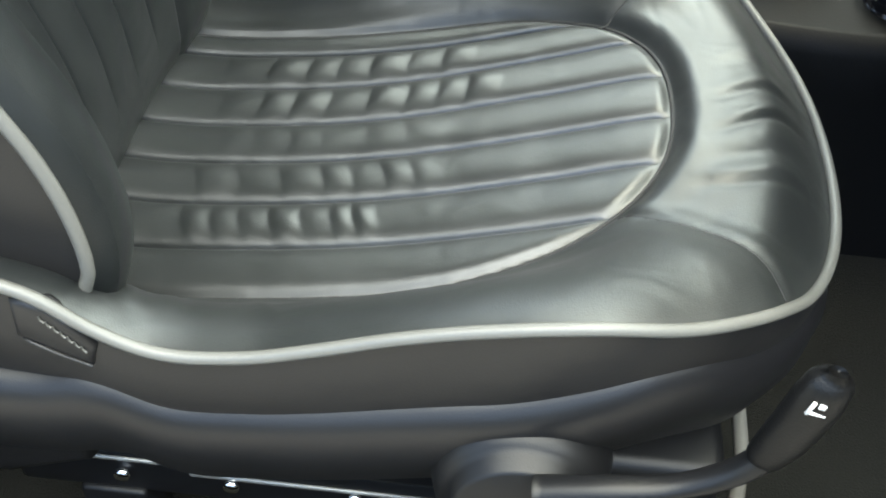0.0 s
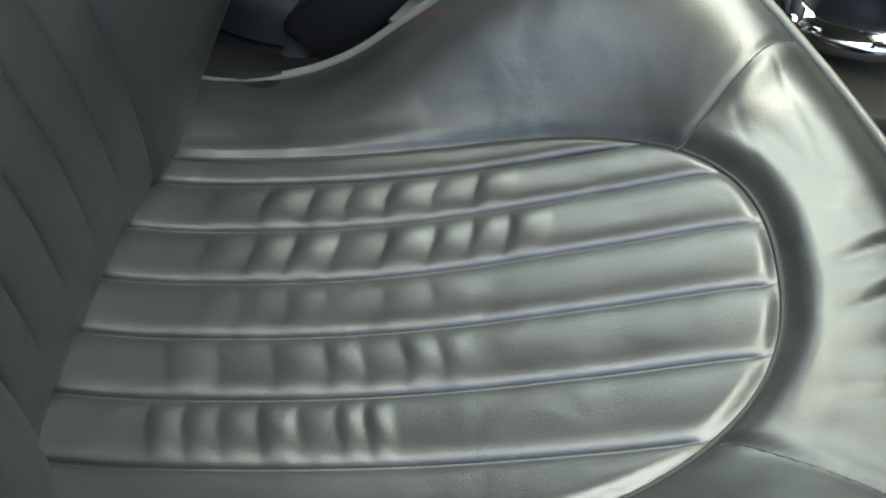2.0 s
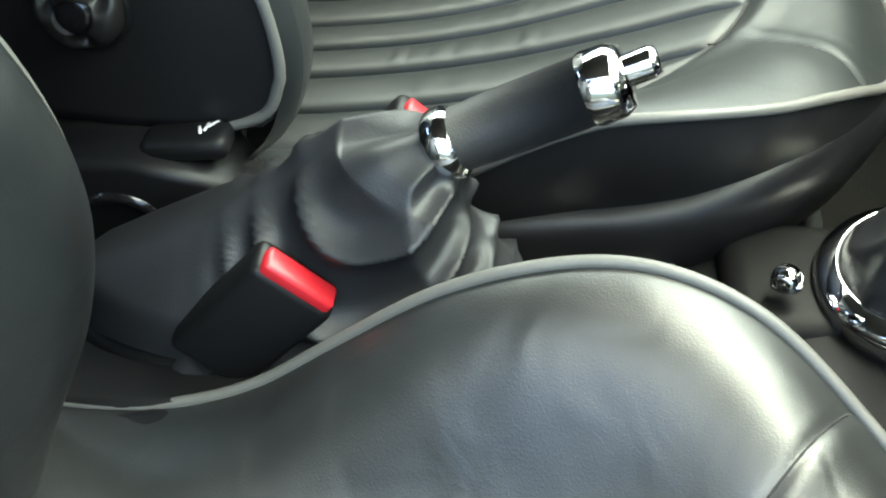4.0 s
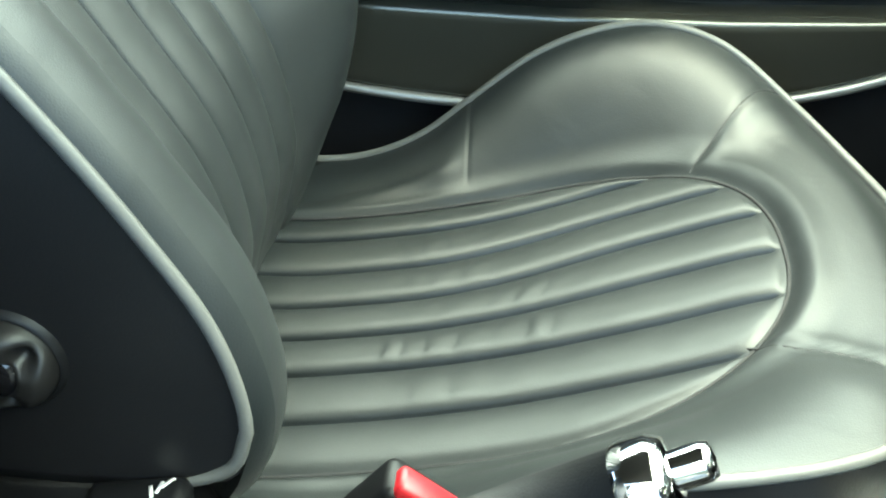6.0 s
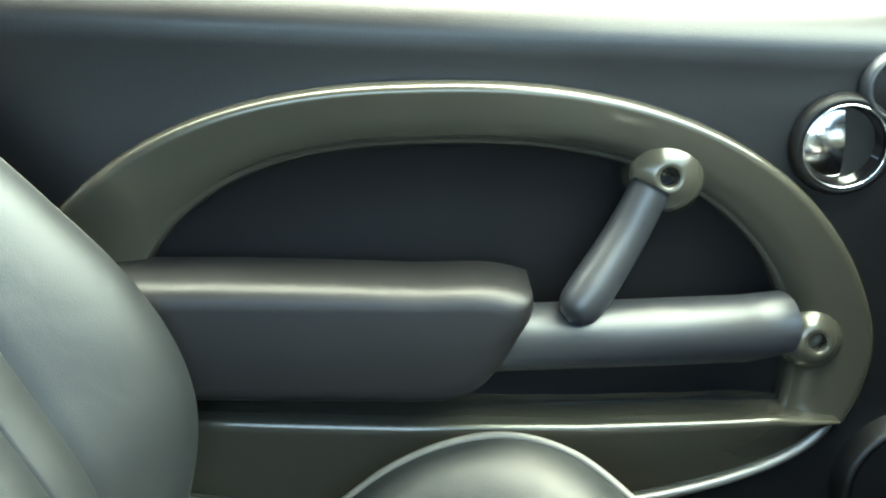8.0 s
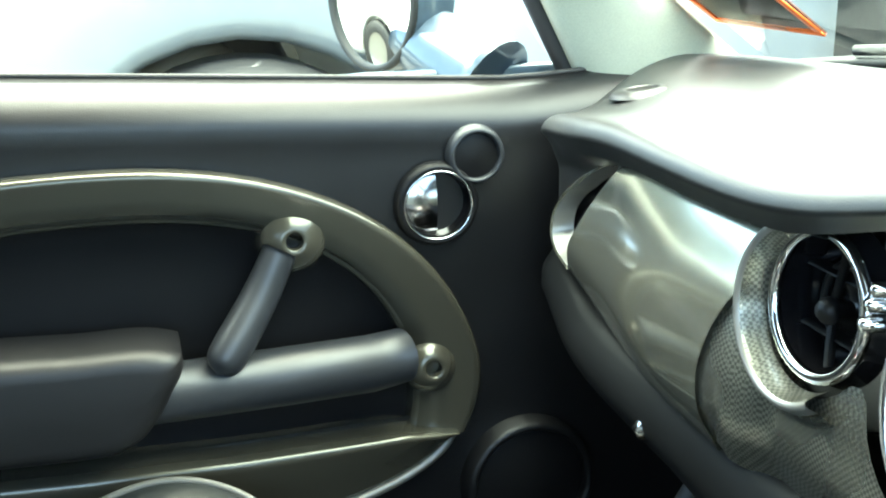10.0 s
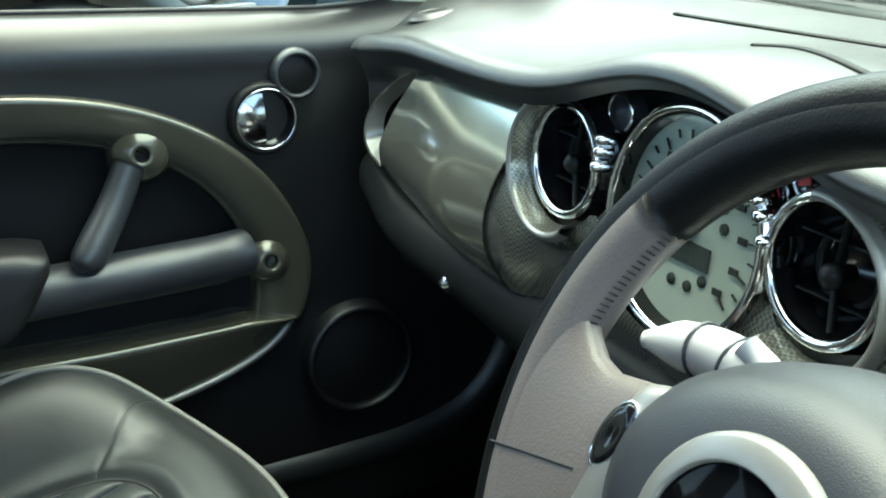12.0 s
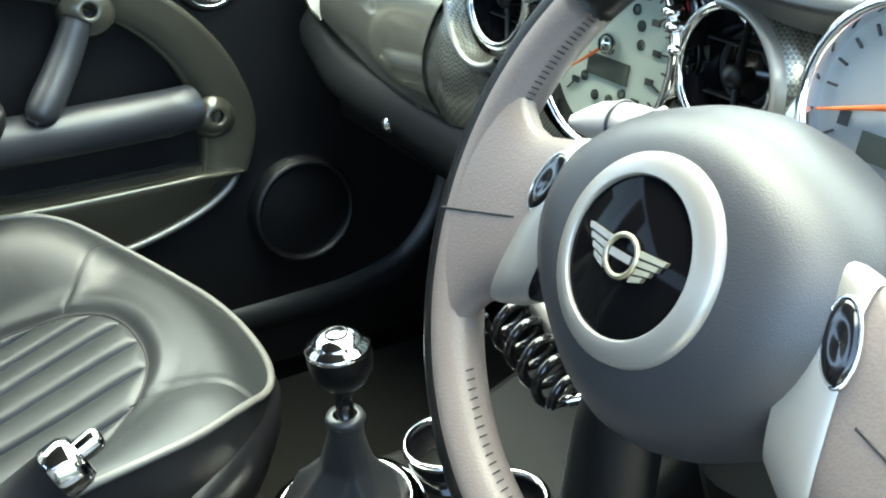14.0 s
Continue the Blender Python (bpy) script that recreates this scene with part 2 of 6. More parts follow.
def rbox(size, centre=(0, 0, 0), bevel=0.004, segs=2, rot=(0, 0, 0)):
    bm = bmesh.new()
    bmesh.ops.create_cube(bm, size=1)
    bmesh.ops.scale(bm, vec=size, verts=bm.verts)
    if bevel:
        bmesh.ops.bevel(bm, geom=bm.edges[:] , offset=bevel, segments=segs, profile=0.5, affect="EDGES")
    bmesh.ops.transform(bm, matrix=pose(*centre, *rot), verts=bm.verts)
    return bm


def prism(outline, y0, y1, bevel=0.003):
    """A plate from a closed outline in x and z, between two depths, with softened rims."""
    bm = bmesh.new()
    vs = [bm.verts.new((a, y0, b)) for a, b in outline]
    f = bm.faces.new(vs)
    r = bmesh.ops.extrude_face_region(bm, geom=[f])
    bmesh.ops.translate(bm, vec=(0, y1 - y0, 0), verts=[g for g in r["geom"] if isinstance(g, bmesh.types.BMVert)])
    bmesh.ops.recalc_face_normals(bm, faces=bm.faces)
    if bevel:
        rim = [e for e in bm.edges if abs(e.verts[0].co.y - e.verts[1].co.y) < 1e-9]
        bmesh.ops.bevel(bm, geom=rim, offset=bevel, segments=2, profile=0.5, affect="EDGES")
    return bm


def smoothstep(x):
    x = np.clip(x, 0, 1)
    return x * x * (3 - 2 * x)


def spline(points, n):
    """A smooth line of n points through the given ones."""
    P = np.array(points, float)
    m = len(P)
    d = np.concatenate([[0], np.cumsum(np.linalg.norm(np.diff(P, axis=0), axis=1))])
    S = np.gradient(P, d, axis=0)
    out = []
    for s in np.linspace(0, d[-1], n):
        i = min(max(int(np.searchsorted(d, s, side="right")) - 1, 0), m - 2)
        h = d[i + 1] - d[i]
        u = (s - d[i]) / h
        out.append((2 * u**3 - 3 * u**2 + 1) * P[i] + (u**3 - 2 * u**2 + u) * h * S[i] + (3 * u**2 - 2 * u**3) * P[i + 1] + (u**3 - u**2) * h * S[i + 1])
    return np.array(out)


def soft_interp(x, xs, ys):
    """Smooth values through a table."""
    xs, ys = np.array(xs, float), np.array(ys, float)
    m = np.gradient(ys, xs)
    x = np.clip(x, xs[0], xs[-1])
    i = np.clip(np.searchsorted(xs, x, side="right") - 1, 0, len(xs) - 2)
    h = xs[i + 1] - xs[i]
    u = (x - xs[i]) / h
    return (2 * u**3 - 3 * u**2 + 1) * ys[i] + (u**3 - 2 * u**2 + u) * h * m[i] + (3 * u**2 - 2 * u**3) * ys[i + 1] + (u**3 - u**2) * h * m[i + 1]


# ---------------------------------------------------------------- seats
EDGE_X = (-0.03, 0.0, 0.058, 0.119, 0.163, 0.224, 0.287, 0.336, 0.385, 0.441, 0.48, 0.513)
EDGE_Z = (0.272, 0.270, 0.275, 0.302, 0.338, 0.385, 0.410, 0.414, 0.402, 0.366, 0.343, 0.330)
LOW_X = (-0.03, 0.0, 0.042, 0.067, 0.093, 0.146, 0.19, 0.232, 0.28, 0.306, 0.34, 0.385, 0.417, 0.445, 0.475, 0.513)
LOW_Z = (0.425, 0.415, 0.400, 0.380, 0.367, 0.368, 0.382, 0.398, 0.412, 0.417, 0.417, 0.405, 0.394, 0.379, 0.355, 0.330)
LOW_TUCKED = (0.325, 0.315, 0.305, 0.298, 0.295, 0.318, 0.344, 0.370, 0.391, 0.395, 0.396, 0.392, 0.387, 0.376, 0.355, 0.330)
BASE_X = (-0.03, 0.0, 0.1, 0.2, 0.3, 0.39, 0.43, 0.52)
BASE_Z = (0.272, 0.270, 0.278, 0.297, 0.327, 0.357, 0.365, 0.350)
BACK_Z = (0.24, 0.27, 0.30, 0.34, 0.37, 0.40, 0.43, 0.465, 0.52, 0.576, 0.642, 0.704, 0.80, 0.90)
BACK_X_FAR = (-0.020, -0.005, 0.010, 0.031, 0.046, 0.056, 0.063, 0.066, 0.055, 0.026, -0.029, -0.085, -0.165, -0.235)
BACK_X = (-0.020, -0.005, 0.020, 0.062, 0.075, 0.080, 0.078, 0.070, 0.045, 0.014, -0.030, -0.085, -0.165, -0.235)
HALF, NOSE_X, NOSE_R, NOSE_E = 0.262, 0.285, 0.228, 2.15
# lines between the flutes at the rear and at the front of a cushion, and the middle of its fluted panel
LINES = {True: ((-0.144, -0.097, -0.050, -0.003, 0.043, 0.091, 0.138, 0.172), (-0.147, -0.099, -0.050, -0.001, 0.048, 0.096, 0.137, 0.165), 0.010),
         False: ((-0.158, -0.107, -0.056, -0.014, 0.026, 0.071, 0.120, 0.152), (-0.160, -0.108, -0.056, -0.005, 0.044, 0.088, 0.130, 0.150), -0.003)}
FLUTE = 0.156


def panel_norm(x, v, worn):
    e = 2.45
    return (np.clip((x - 0.19) / 0.207, 0, None) ** e + (np.abs(v - LINES[worn][2]) / FLUTE) ** e) ** (1 / e)


def edge_height(x, v, tucked):
    """The rim's height: the door side of the left seat and the tunnel side of the right one stand a little apart."""
    k = smoothstep((v / HALF + 0.55) / 1.1)
    low = soft_interp(x, LOW_X, LOW_TUCKED if tucked else LOW_Z)
    return low * (1 - k) + soft_interp(x, EDGE_X, EDGE_Z) * k


def flute_pos(x, v, worn):
    """Counts the flutes across the panel."""
    b = smoothstep((x - 0.12) / 0.20)
    rear, front, _ = LINES[worn]
    return np.interp(v, rear, range(8)) * (1 - b) + np.interp(v, front, range(8)) * b


# where the skin puckers along a flute: flute, depth and the creases between the puckers
PUCKERS = {5: (0.0026, (0.045, 0.083, 0.116, 0.142, 0.169, 0.200, 0.228, 0.255)), 4: (0.0028, (0.050, 0.083, 0.110, 0.139, 0.171, 0.202, 0.226, 0.249, 0.275)),
           3: (0.0009, (0.060, 0.085, 0.115, 0.140, 0.175, 0.205, 0.24)), 2: (0.0018, (0.052, 0.085, 0.118, 0.150, 0.172, 0.196, 0.217, 0.236)),
           1: (0.0024, (0.056, 0.078, 0.099, 0.122, 0.145, 0.167, 0.183, 0.199))}
FOLDS = {5: (0.0007, (0.115, 0.128, 0.149, 0.170)), 4: (0.0008, (0.120, 0.140, 0.165, 0.185)), 3: (0.0009, (0.150, 0.186, 0.205, 0.225, 0.245)),
         2: (0.0010, (0.105, 0.120, 0.137, 0.160, 0.186, 0.212, 0.230, 0.250)), 1: (0.0007, (0.13, 0.16, 0.19, 0.23))}


def pucker(x, v, k, fr, worn):
    """Small pillows between creases across the flutes."""
    rib, out = np.floor(k), np.zeros_like(x)
    for n, (amp, cuts) in (PUCKERS if worn else FOLDS).items():
        lean = x + (0.10 if worn else -0.20) * (v - LINES[worn][0][n]) + 0.003 * np.sin(90 * v + n)
        for i, (c0, c1) in enumerate(zip(cuts[:-1], cuts[1:])):
            u = (lean - c0) / (c1 - c0)
            size = 0.7 + 0.3 * math.sin(2.4 * i + n)
            dome = np.sin(math.pi * np.clip(u, 0, 1) ** 0.75) ** 1.2
            out += np.where(rib == n, amp * size * dome, 0)
    return out * np.clip(1 - fr**2, 0, 1) ** 1.5


SEAMS = (spline([(0.347, 0.118), (0.377, 0.150), (0.425, 0.206)], 14), spline([(0.358, -0.104), (0.385, -0.122), (0.415, -0.140), (0.440, -0.162), (0.452, -0.188)], 18))

# fine lines beside the seam in the worn front roll
FINE_CREASES = (spline([(0.380, 0.146), (0.388, 0.111), (0.392, 0.078)], 8), spline([(0.364, 0.128), (0.369, 0.112), (0.373, 0.096)], 6), spline([(0.407, 0.172), (0.420, 0.127), (0.426, 0.086)], 8))


def seam_offset(x, v, line):
    """Distance from a sewn line, signed: positive towards the nose."""
    best, signed = np.full(np.shape(x), 9.0), np.full(np.shape(x), 9.0)
    for p, q in zip(line[:-1], line[1:]):
        d = q - p
        u = np.clip(((x - p[0]) * d[0] + (v - p[1]) * d[1]) / (d @ d), 0, 1)
        gx, gv = x - p[0] - u * d[0], v - p[1] - u * d[1]
        r = np.hypot(gx, gv)
        side = np.sign(gx * abs(d[1]) - gv * d[0] * np.sign(d[1]))
        near = r < best
        best, signed = np.where(near, r, best), np.where(near, r * side, signed)
    return signed


FRONT_ROLL = {True: 0.009, False: 0.009}


def cushion_height(x, v, worn):
    """Height of the cushion's skin over the floor."""
    fp = panel_norm(x, v, worn)
    fo = (np.clip((x - NOSE_X) / NOSE_R, 0, None) ** NOSE_E + (np.abs(v) / HALF) ** NOSE_E) ** (1 / NOSE_E)
    base = soft_interp(x, BASE_X, BASE_Z)
    edge = edge_height(x, v, not worn)
    s = np.clip((fp - 1) / (np.clip(fp - 1, 0, None) + 1.15 * np.clip(1 - fo, 0, None) + 1e-6), 0, 1)
    front = smoothstep((x - 0.33 - 0.8 * np.clip(np.abs(v) - 0.10, 0, None)) / 0.08)
    rise = (0.35 * s + 0.65 * smoothstep(s)) * (1 - front) + front * (0.10 * s + 0.90 * smoothstep((s - 0.45) / 0.55))
    bulge = 0.008 * (1 - front) * np.sin(np.pi * s) ** 0.9 + FRONT_ROLL[worn] * front * smoothstep(s / 0.15) * (1 - smoothstep((s - 0.48) / 0.52))
    level = 0.0050 if worn else 0.0075
    ring = base + (edge - base) * rise + bulge + level * (1 - smoothstep(s / 0.3))
    # flutes
    k = flute_pos(x, v, worn)
    fr = np.abs(2 * (k - np.floor(k)) - 1)
    lean = np.abs(2 * (k - np.floor(k)) ** (0.87 if worn else 0.72) - 1)  # the crests lie towards the tunnel or the sill
    if worn:
        flute = 0.0064 * (1 - lean**2.6) ** 0.75 - 0.0012 * np.exp(-(((1 - fr) / 0.05) ** 2))
    else:
        flute = 0.0066 * (1 - lean**2.6) ** 0.8 - 0.0016 * np.exp(-(((1 - fr) / 0.05) ** 2))
    fade = smoothstep((1 - fp) / 0.055)
    z = np.where(fp < 1, base + flute * fade + level * (1 - fade), ring)
    z = z - 0.0050 * np.exp(-(((fp - 1.0) * 0.15) / 0.0045) ** 2)
    # cross seams of the surround
    for line in SEAMS:
        g = seam_offset(x, v, line)
        on = smoothstep((fp - 1) / 0.04)
        z = z + on * (-0.0014 * np.exp(-((g / 0.004) ** 2)) + 0.0010 * np.exp(-(((g - 0.009) / 0.007) ** 2)))
    z = z + fade * pucker(x, v, k, fr, worn) * (fp < 1)
    if worn:
        # creases in the front roll and in the outer bolster
        for v0, c, wd, lean, x0 in ((-0.075, 0.0024, 0.005, 0.25, 0.39), (-0.046, 0.0016, 0.009, 0.36, 0.40), (-0.013, 0.0024, 0.005, 0.50, 0.405), (0.021, 0.0022, 0.005, 0.44, 0.405), (0.055, 0.0010, 0.008, 0.30, 0.41)):
            gap = v - v0 - lean * (x - 0.45) - 0.003 * np.sin(70 * x + 9 * v0)
            z = z - c * (np.exp(-((gap / wd) ** 2)) - 0.7 * np.exp(-(((gap - 1.8 * wd) / (1.5 * wd)) ** 2))) * np.sin(np.pi * s) ** 2 * smoothstep((x - x0) / 0.03) * (fp > 1)
        for line in FINE_CREASES:
            z = z - 0.0004 * np.exp(-((seam_offset(x, v, line) / 0.0026) ** 2))
        for x0, c in ((0.035, 0.0026), (0.06, 0.0020), (0.085, 0.0016), (0.14, 0.0012)):
            gap = x - x0 + 0.5 * (v + 0.19)
            z = z + c * np.exp(-((gap / 0.006) ** 2)) * smoothstep((-v - 0.15) / 0.02) * smoothstep((0.24 + v) / 0.03)
    else:
        z = z - 0.0010 * np.exp(-(((x - 0.163) / 0.002) ** 2)) * smoothstep((v - 0.165) / 0.015) + 0.0022 * np.exp(-(((x - 0.145) / 0.02) ** 2 + ((v - 0.185) / 0.03) ** 2))
        z = z + 0.004 * np.exp(-(((v - 0.178 - 0.10 * (x - 0.1)) / 0.010) ** 2)) * smoothstep((x + 0.01) / 0.08) * smoothstep((0.165 - x) / 0.03)
    return z


BACK_HALF = 0.232


BACK_FLUTES = 5


def back_half(z):
    return 0.116 + 0.06 * np.clip(z - 0.40, 0, 0.4)


def back_front(z, v, bx):
    """How far ahead the backrest's skin lies at a height and an offset from its middle."""
    under = -0.05 * (np.clip(0.305 - z, 0, None) / 0.06) ** 2
    lumbar = soft_interp(z, (0.24, 0.29, 0.33, 0.38, 0.46, 0.54, 0.62, 0.90), (-0.012, -0.006, 0.018, 0.044, 0.064, 0.058, 0.050, 0.045))
    mid = 0.016 - bx - 0.41 * (z - 0.27) + under + lumbar * (1.0 if bx == 0 else 0.55)
    edge = np.where(v > 0, soft_interp(z, BACK_Z, BACK_X_FAR), soft_interp(z, BACK_Z, BACK_X)) - bx
    w = back_half(z)
    a = np.abs(v) / w
    s = np.clip((np.abs(v) - w) / (BACK_HALF - w), 0, 1)
    x = mid + 0.008 * np.clip(a, 0, 1) ** 3 + (edge - mid - 0.008) * (0.55 * s * (2 - s) + 0.45 * smoothstep(s))
    k = (v / w + 1) * BACK_FLUTES / 2
    fr = np.abs(2 * (k - np.floor(k)) - 1)
    fade = np.where(a < 1, 1.0, 0.0)
    x = x + ((0.0085 if bx == 0 else 0.0045) * (1 - fr**2) ** 0.7 - 0.0012 * np.exp(-(((1 - fr) / 0.05) ** 2))) * fade * smoothstep((z - 0.30) / 0.08)
    x = x - 0.004 * np.exp(-(((a - 1) * w) / 0.004) ** 2)
    x = x + 0.010 * np.sin(np.pi * s) * (a > 1)
    return x


def build_seat(name, ox, oy, bx, worn, label):
    """bx: how far the backrest is set back."""
    top = thing(name, (ox, oy, 0.0), label, "car seat", "front seats")
    skin = LEATHER_WORN if worn else LEATHER
    back_skin = LEATHER_BACK_SHADED if worn else LEATHER
    # cushion
    # columns run along the flutes, closest together at the sewn lines
    kin = sorted({round(n + d, 4) for n in range(7) for d in (0, 0.014, 0.035, 0.07, 0.12, 0.18, 0.25, 0.33, 0.42, 0.5, 0.58, 0.67, 0.75, 0.82, 0.88, 0.93, 0.965, 0.986)} | {7.0})
    rim_k = 1 - (1 - np.linspace(0, 1, 70)) ** 1.6
    kc = np.concatenate([-rim_k[::-1][:-1], kin, 7 + rim_k[1:]])
    rear, front, _ = LINES[worn]
    nu, nv = 300, len(kc)
    stops = (-1, *range(8), 8)
    Vr, Vf = np.interp(kc, stops, (-HALF, *rear, HALF)), np.interp(kc, stops, (-HALF, *front, HALF))
    A, V0 = np.meshgrid(np.linspace(-0.03, 1, nu), Vr, indexing="ij")
    for _ in range(3):
        reach = NOSE_X + NOSE_R * np.clip(1 - (np.abs(V0) / HALF) ** NOSE_E, 0, 1) ** (1 / NOSE_E)
        X = A * reach
        b = smoothstep((X - 0.12) / 0.20)
        V0 = Vr[None, :] * (1 - b) + Vf[None, :] * b
    Z = cushion_height(X, V0, worn)
    verts = np.stack([X + ox, V0 + oy, Z], -1).reshape(-1, 3)
    F = np.array(grid_faces(nu, nv))
    c = verts[F].mean(1)
    inside = panel_norm(c[:, 0] - ox, c[:, 1] - oy, worn) < 1.0
    for nm, sel, lab in (("seat_panel", inside, "fluted dark grey leather panel"), ("cushion", ~inside, "smooth dark grey leather surround")):
        f = F[sel]
        used = np.unique(f)
        back = -np.ones(len(verts), int)
        back[used] = np.arange(len(used))
        ob = mesh_part(nm, verts[used], back[f], skin, top, lab)
        ob.data.normals_split_custom_set_from_vertices((whole_normals(verts, nu, nv)[used]).tolist())
    for line in SEAMS:
        mesh_part("seam", *sweep(np.column_stack([line[:, 0] + ox, line[:, 1] + oy, cushion_height(line[:, 0], line[:, 1], worn) - 0.0002]), 0.0008, 6), STITCH_LINE, top)
    # sewn edge of the fluted panel
    cv = LINES[worn][2]
    edge_line = [(x, cv + FLUTE) for x in np.linspace(0.0, 0.18, 24)]
    edge_line += [(0.19 + 0.207 * max(math.sin(a), 0) ** (2 / 2.45), cv + FLUTE * math.copysign(abs(math.cos(a)) ** (2 / 2.45), math.cos(a))) for a in np.linspace(0, math.pi, 150)]
    edge_line = np.array(edge_line + [(x, cv - FLUTE) for x in np.linspace(0.18, 0.0, 24)])
    ez = np.array([min(cushion_height(np.array(x + dx), np.array(v), worn) for dx in (-0.002, 0, 0.002)) for x, v in edge_line])
    ez = np.convolve(np.pad(ez, 3, "edge"), np.ones(7) / 7, "valid")
    mesh_part("panel_seam", *sweep(np.column_stack([edge_line[:, 0] + ox, edge_line[:, 1] + oy, ez + 0.0006]), 0.0014, 8), STITCH_LINE, top, "dark sewn edge of the fluted panel")
    # rim, from the outer rear corner round the nose to the other rear corner
    q = []
    for x in np.linspace(-0.02, NOSE_X, 40):
        q.append((x, HALF))
    for a in np.linspace(0, math.pi, 110)[1:-1]:
        q.append((NOSE_X + NOSE_R * math.sin(a) ** (2 / NOSE_E), HALF * math.copysign(abs(math.cos(a)) ** (2 / NOSE_E), math.cos(a))))
    for x in np.linspace(NOSE_X, -0.02, 40):
        q.append((x, -HALF))
    q = np.array(q)
    ez = edge_height(q[:, 0], q[:, 1], not worn)
    rim = np.stack([q[:, 0] + ox, q[:, 1] + oy, ez], 1)
    nrm = np.stack([np.clip((q[:, 0] - NOSE_X) / NOSE_R, 0, None) ** (NOSE_E - 1) / NOSE_R, np.sign(q[:, 1]) * (np.abs(q[:, 1]) / HALF) ** (NOSE_E - 1) / HALF], 1)
    nrm /= np.linalg.norm(nrm, axis=1)[:, None]
    out = np.concatenate([nrm, np.zeros((len(q), 1))], 1)
    mesh_part("piping", *sweep(rim + out * 0.002 + (0, 0, 0.001), 0.0038, 10), PIPING, top, "pale grey leather piping")
    # flank under the rim, hollowed, down to the valance
    low = (ez - 0.33) * 0.5 + np.interp(q[:, 0], (-0.02, 0.05, 0.15, 0.25, 0.33, 0.40, 0.45, 0.513), (0.235, 0.228, 0.222, 0.232, 0.245, 0.262, 0.27, 0.265))
    lanes = []
    for s in np.linspace(0, 1, 9):
        lift = ez + (low - ez) * s
        push = 0.001 + 0.006 * math.sin(math.pi * s) - 0.03 * s * s
        lanes.append(np.stack([q[:, 0] + ox + nrm[:, 0] * push, q[:, 1] + oy + nrm[:, 1] * push, lift - 0.002], 1))
    mesh_part("cushion_side", np.concatenate(lanes), grid_faces(9, len(q)), CLOTH_SIDE, top, "soft black leather side of the cushion")
    # plastic valance
    crest = ((-0.02, 0.03, 0.058, 0.10, 0.15, 0.28, 0.40, 0.45, 0.513), (0.278, 0.280, 0.286, 0.269, 0.272, 0.300, 0.324, 0.298, 0.268)) if worn else ((-0.02, 0.05, 0.095, 0.146, 0.248, 0.33, 0.40, 0.45, 0.513), (0.292, 0.268, 0.252, 0.248, 0.262, 0.275, 0.295, 0.30, 0.295))
    v_hi = 0.060 * smoothstep(-q[:, 1] / 0.3 + 0.4) + soft_interp(q[:, 0], *crest) - 0.01
    lanes = []
    for dz, push in ((0.0, -0.022), (0.002, -0.006), (-0.004, 0.004), (-0.015, 0.010), (-0.045, 0.008), (-0.08, -0.004), (-0.10, -0.02)):
        lanes.append(np.stack([q[:, 0] + ox + nrm[:, 0] * push, q[:, 1] + oy + nrm[:, 1] * push, v_hi + dz], 1))
    mesh_part("valance", np.concatenate(lanes), grid_faces(len(lanes), len(q)), VALANCE, top, "moulded black plastic seat valance")
    # underside
    part("seat_pan", rbox((0.44, 0.42, 0.06), (ox + 0.23, oy, 0.20), 0.01), PLASTIC, top)
    for s in (1, -1):
        part("rail", rbox((0.50, 0.035, 0.05), (ox + 0.20, oy + s * 0.19, 0.150), 0.004), PLASTIC, top)
        for x0, x1, zz in ((-0.02, 0.06, 0.168), (0.08, 0.26, 0.158)):
            part("rail_strip", rbox((x1 - x0, 0.003, 0.004), (ox + (x0 + x1) / 2, oy + s * 0.2085, zz), 0.001, 1), SILVER, top, "bare metal rail edge")
        for xx in (0.02, 0.40):
            part("rail_foot", rbox((0.05, 0.045, 0.11), (ox + xx, oy + s * 0.19, 0.0745), 0.004), PLASTIC, top)
        for xx in (0.03, 0.11, 0.2, 0.29):
            mesh_part("bolt", *lathe([(0.0, 0.004), (0.006, 0.004), (0.006, 0.0)], (ox + xx, oy + s * 0.2085, 0.150), (0, s, 0), 8), CHROME, top)
    # backrest
    oy = oy + 0.010
    k = set(np.round(np.linspace(-1, 1, 145), 5))
    for line in np.linspace(-1, 1, BACK_FLUTES + 1):
        k = {c for c in k if abs(c - line) > 0.022} | {round(line + d, 5) for d in (-0.02, -0.01, -0.004, 0, 0.004, 0.01, 0.02)}
    k = np.array(sorted({c for c in k if abs(c) <= 1.0} | set(np.round(np.linspace(1, 2, 26), 5)) | set(np.round(np.linspace(-2, -1, 26), 5))))
    nz, nv = 190, len(k)
    Zz, K = np.meshgrid(np.linspace(0.245, 0.90, nz), k, indexing="ij")
    w = back_half(Zz)
    Vv = np.where(np.abs(K) <= 1, w * K, np.sign(K) * (w + (BACK_HALF - w) * (np.abs(K) - 1)))
    Xx = back_front(Zz, Vv, bx)
    verts = np.stack([Xx + ox, Vv + oy, Zz], -1).reshape(-1, 3)
    F = np.array(grid_faces(nz, nv))
    mid = np.abs(K.reshape(-1)[F].mean(1)) < 1
    for nm, sel, lab in (("back_panel", mid, "fluted dark grey leather back panel"), ("back_bolster", ~mid, "")):
        f = F[sel]
        used = np.unique(f)
        back = -np.ones(len(verts), int)
        back[used] = np.arange(len(used))
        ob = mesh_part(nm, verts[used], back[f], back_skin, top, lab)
        ob.data.normals_split_custom_set_from_vertices((whole_normals(verts, nz, nv)[used]).tolist())
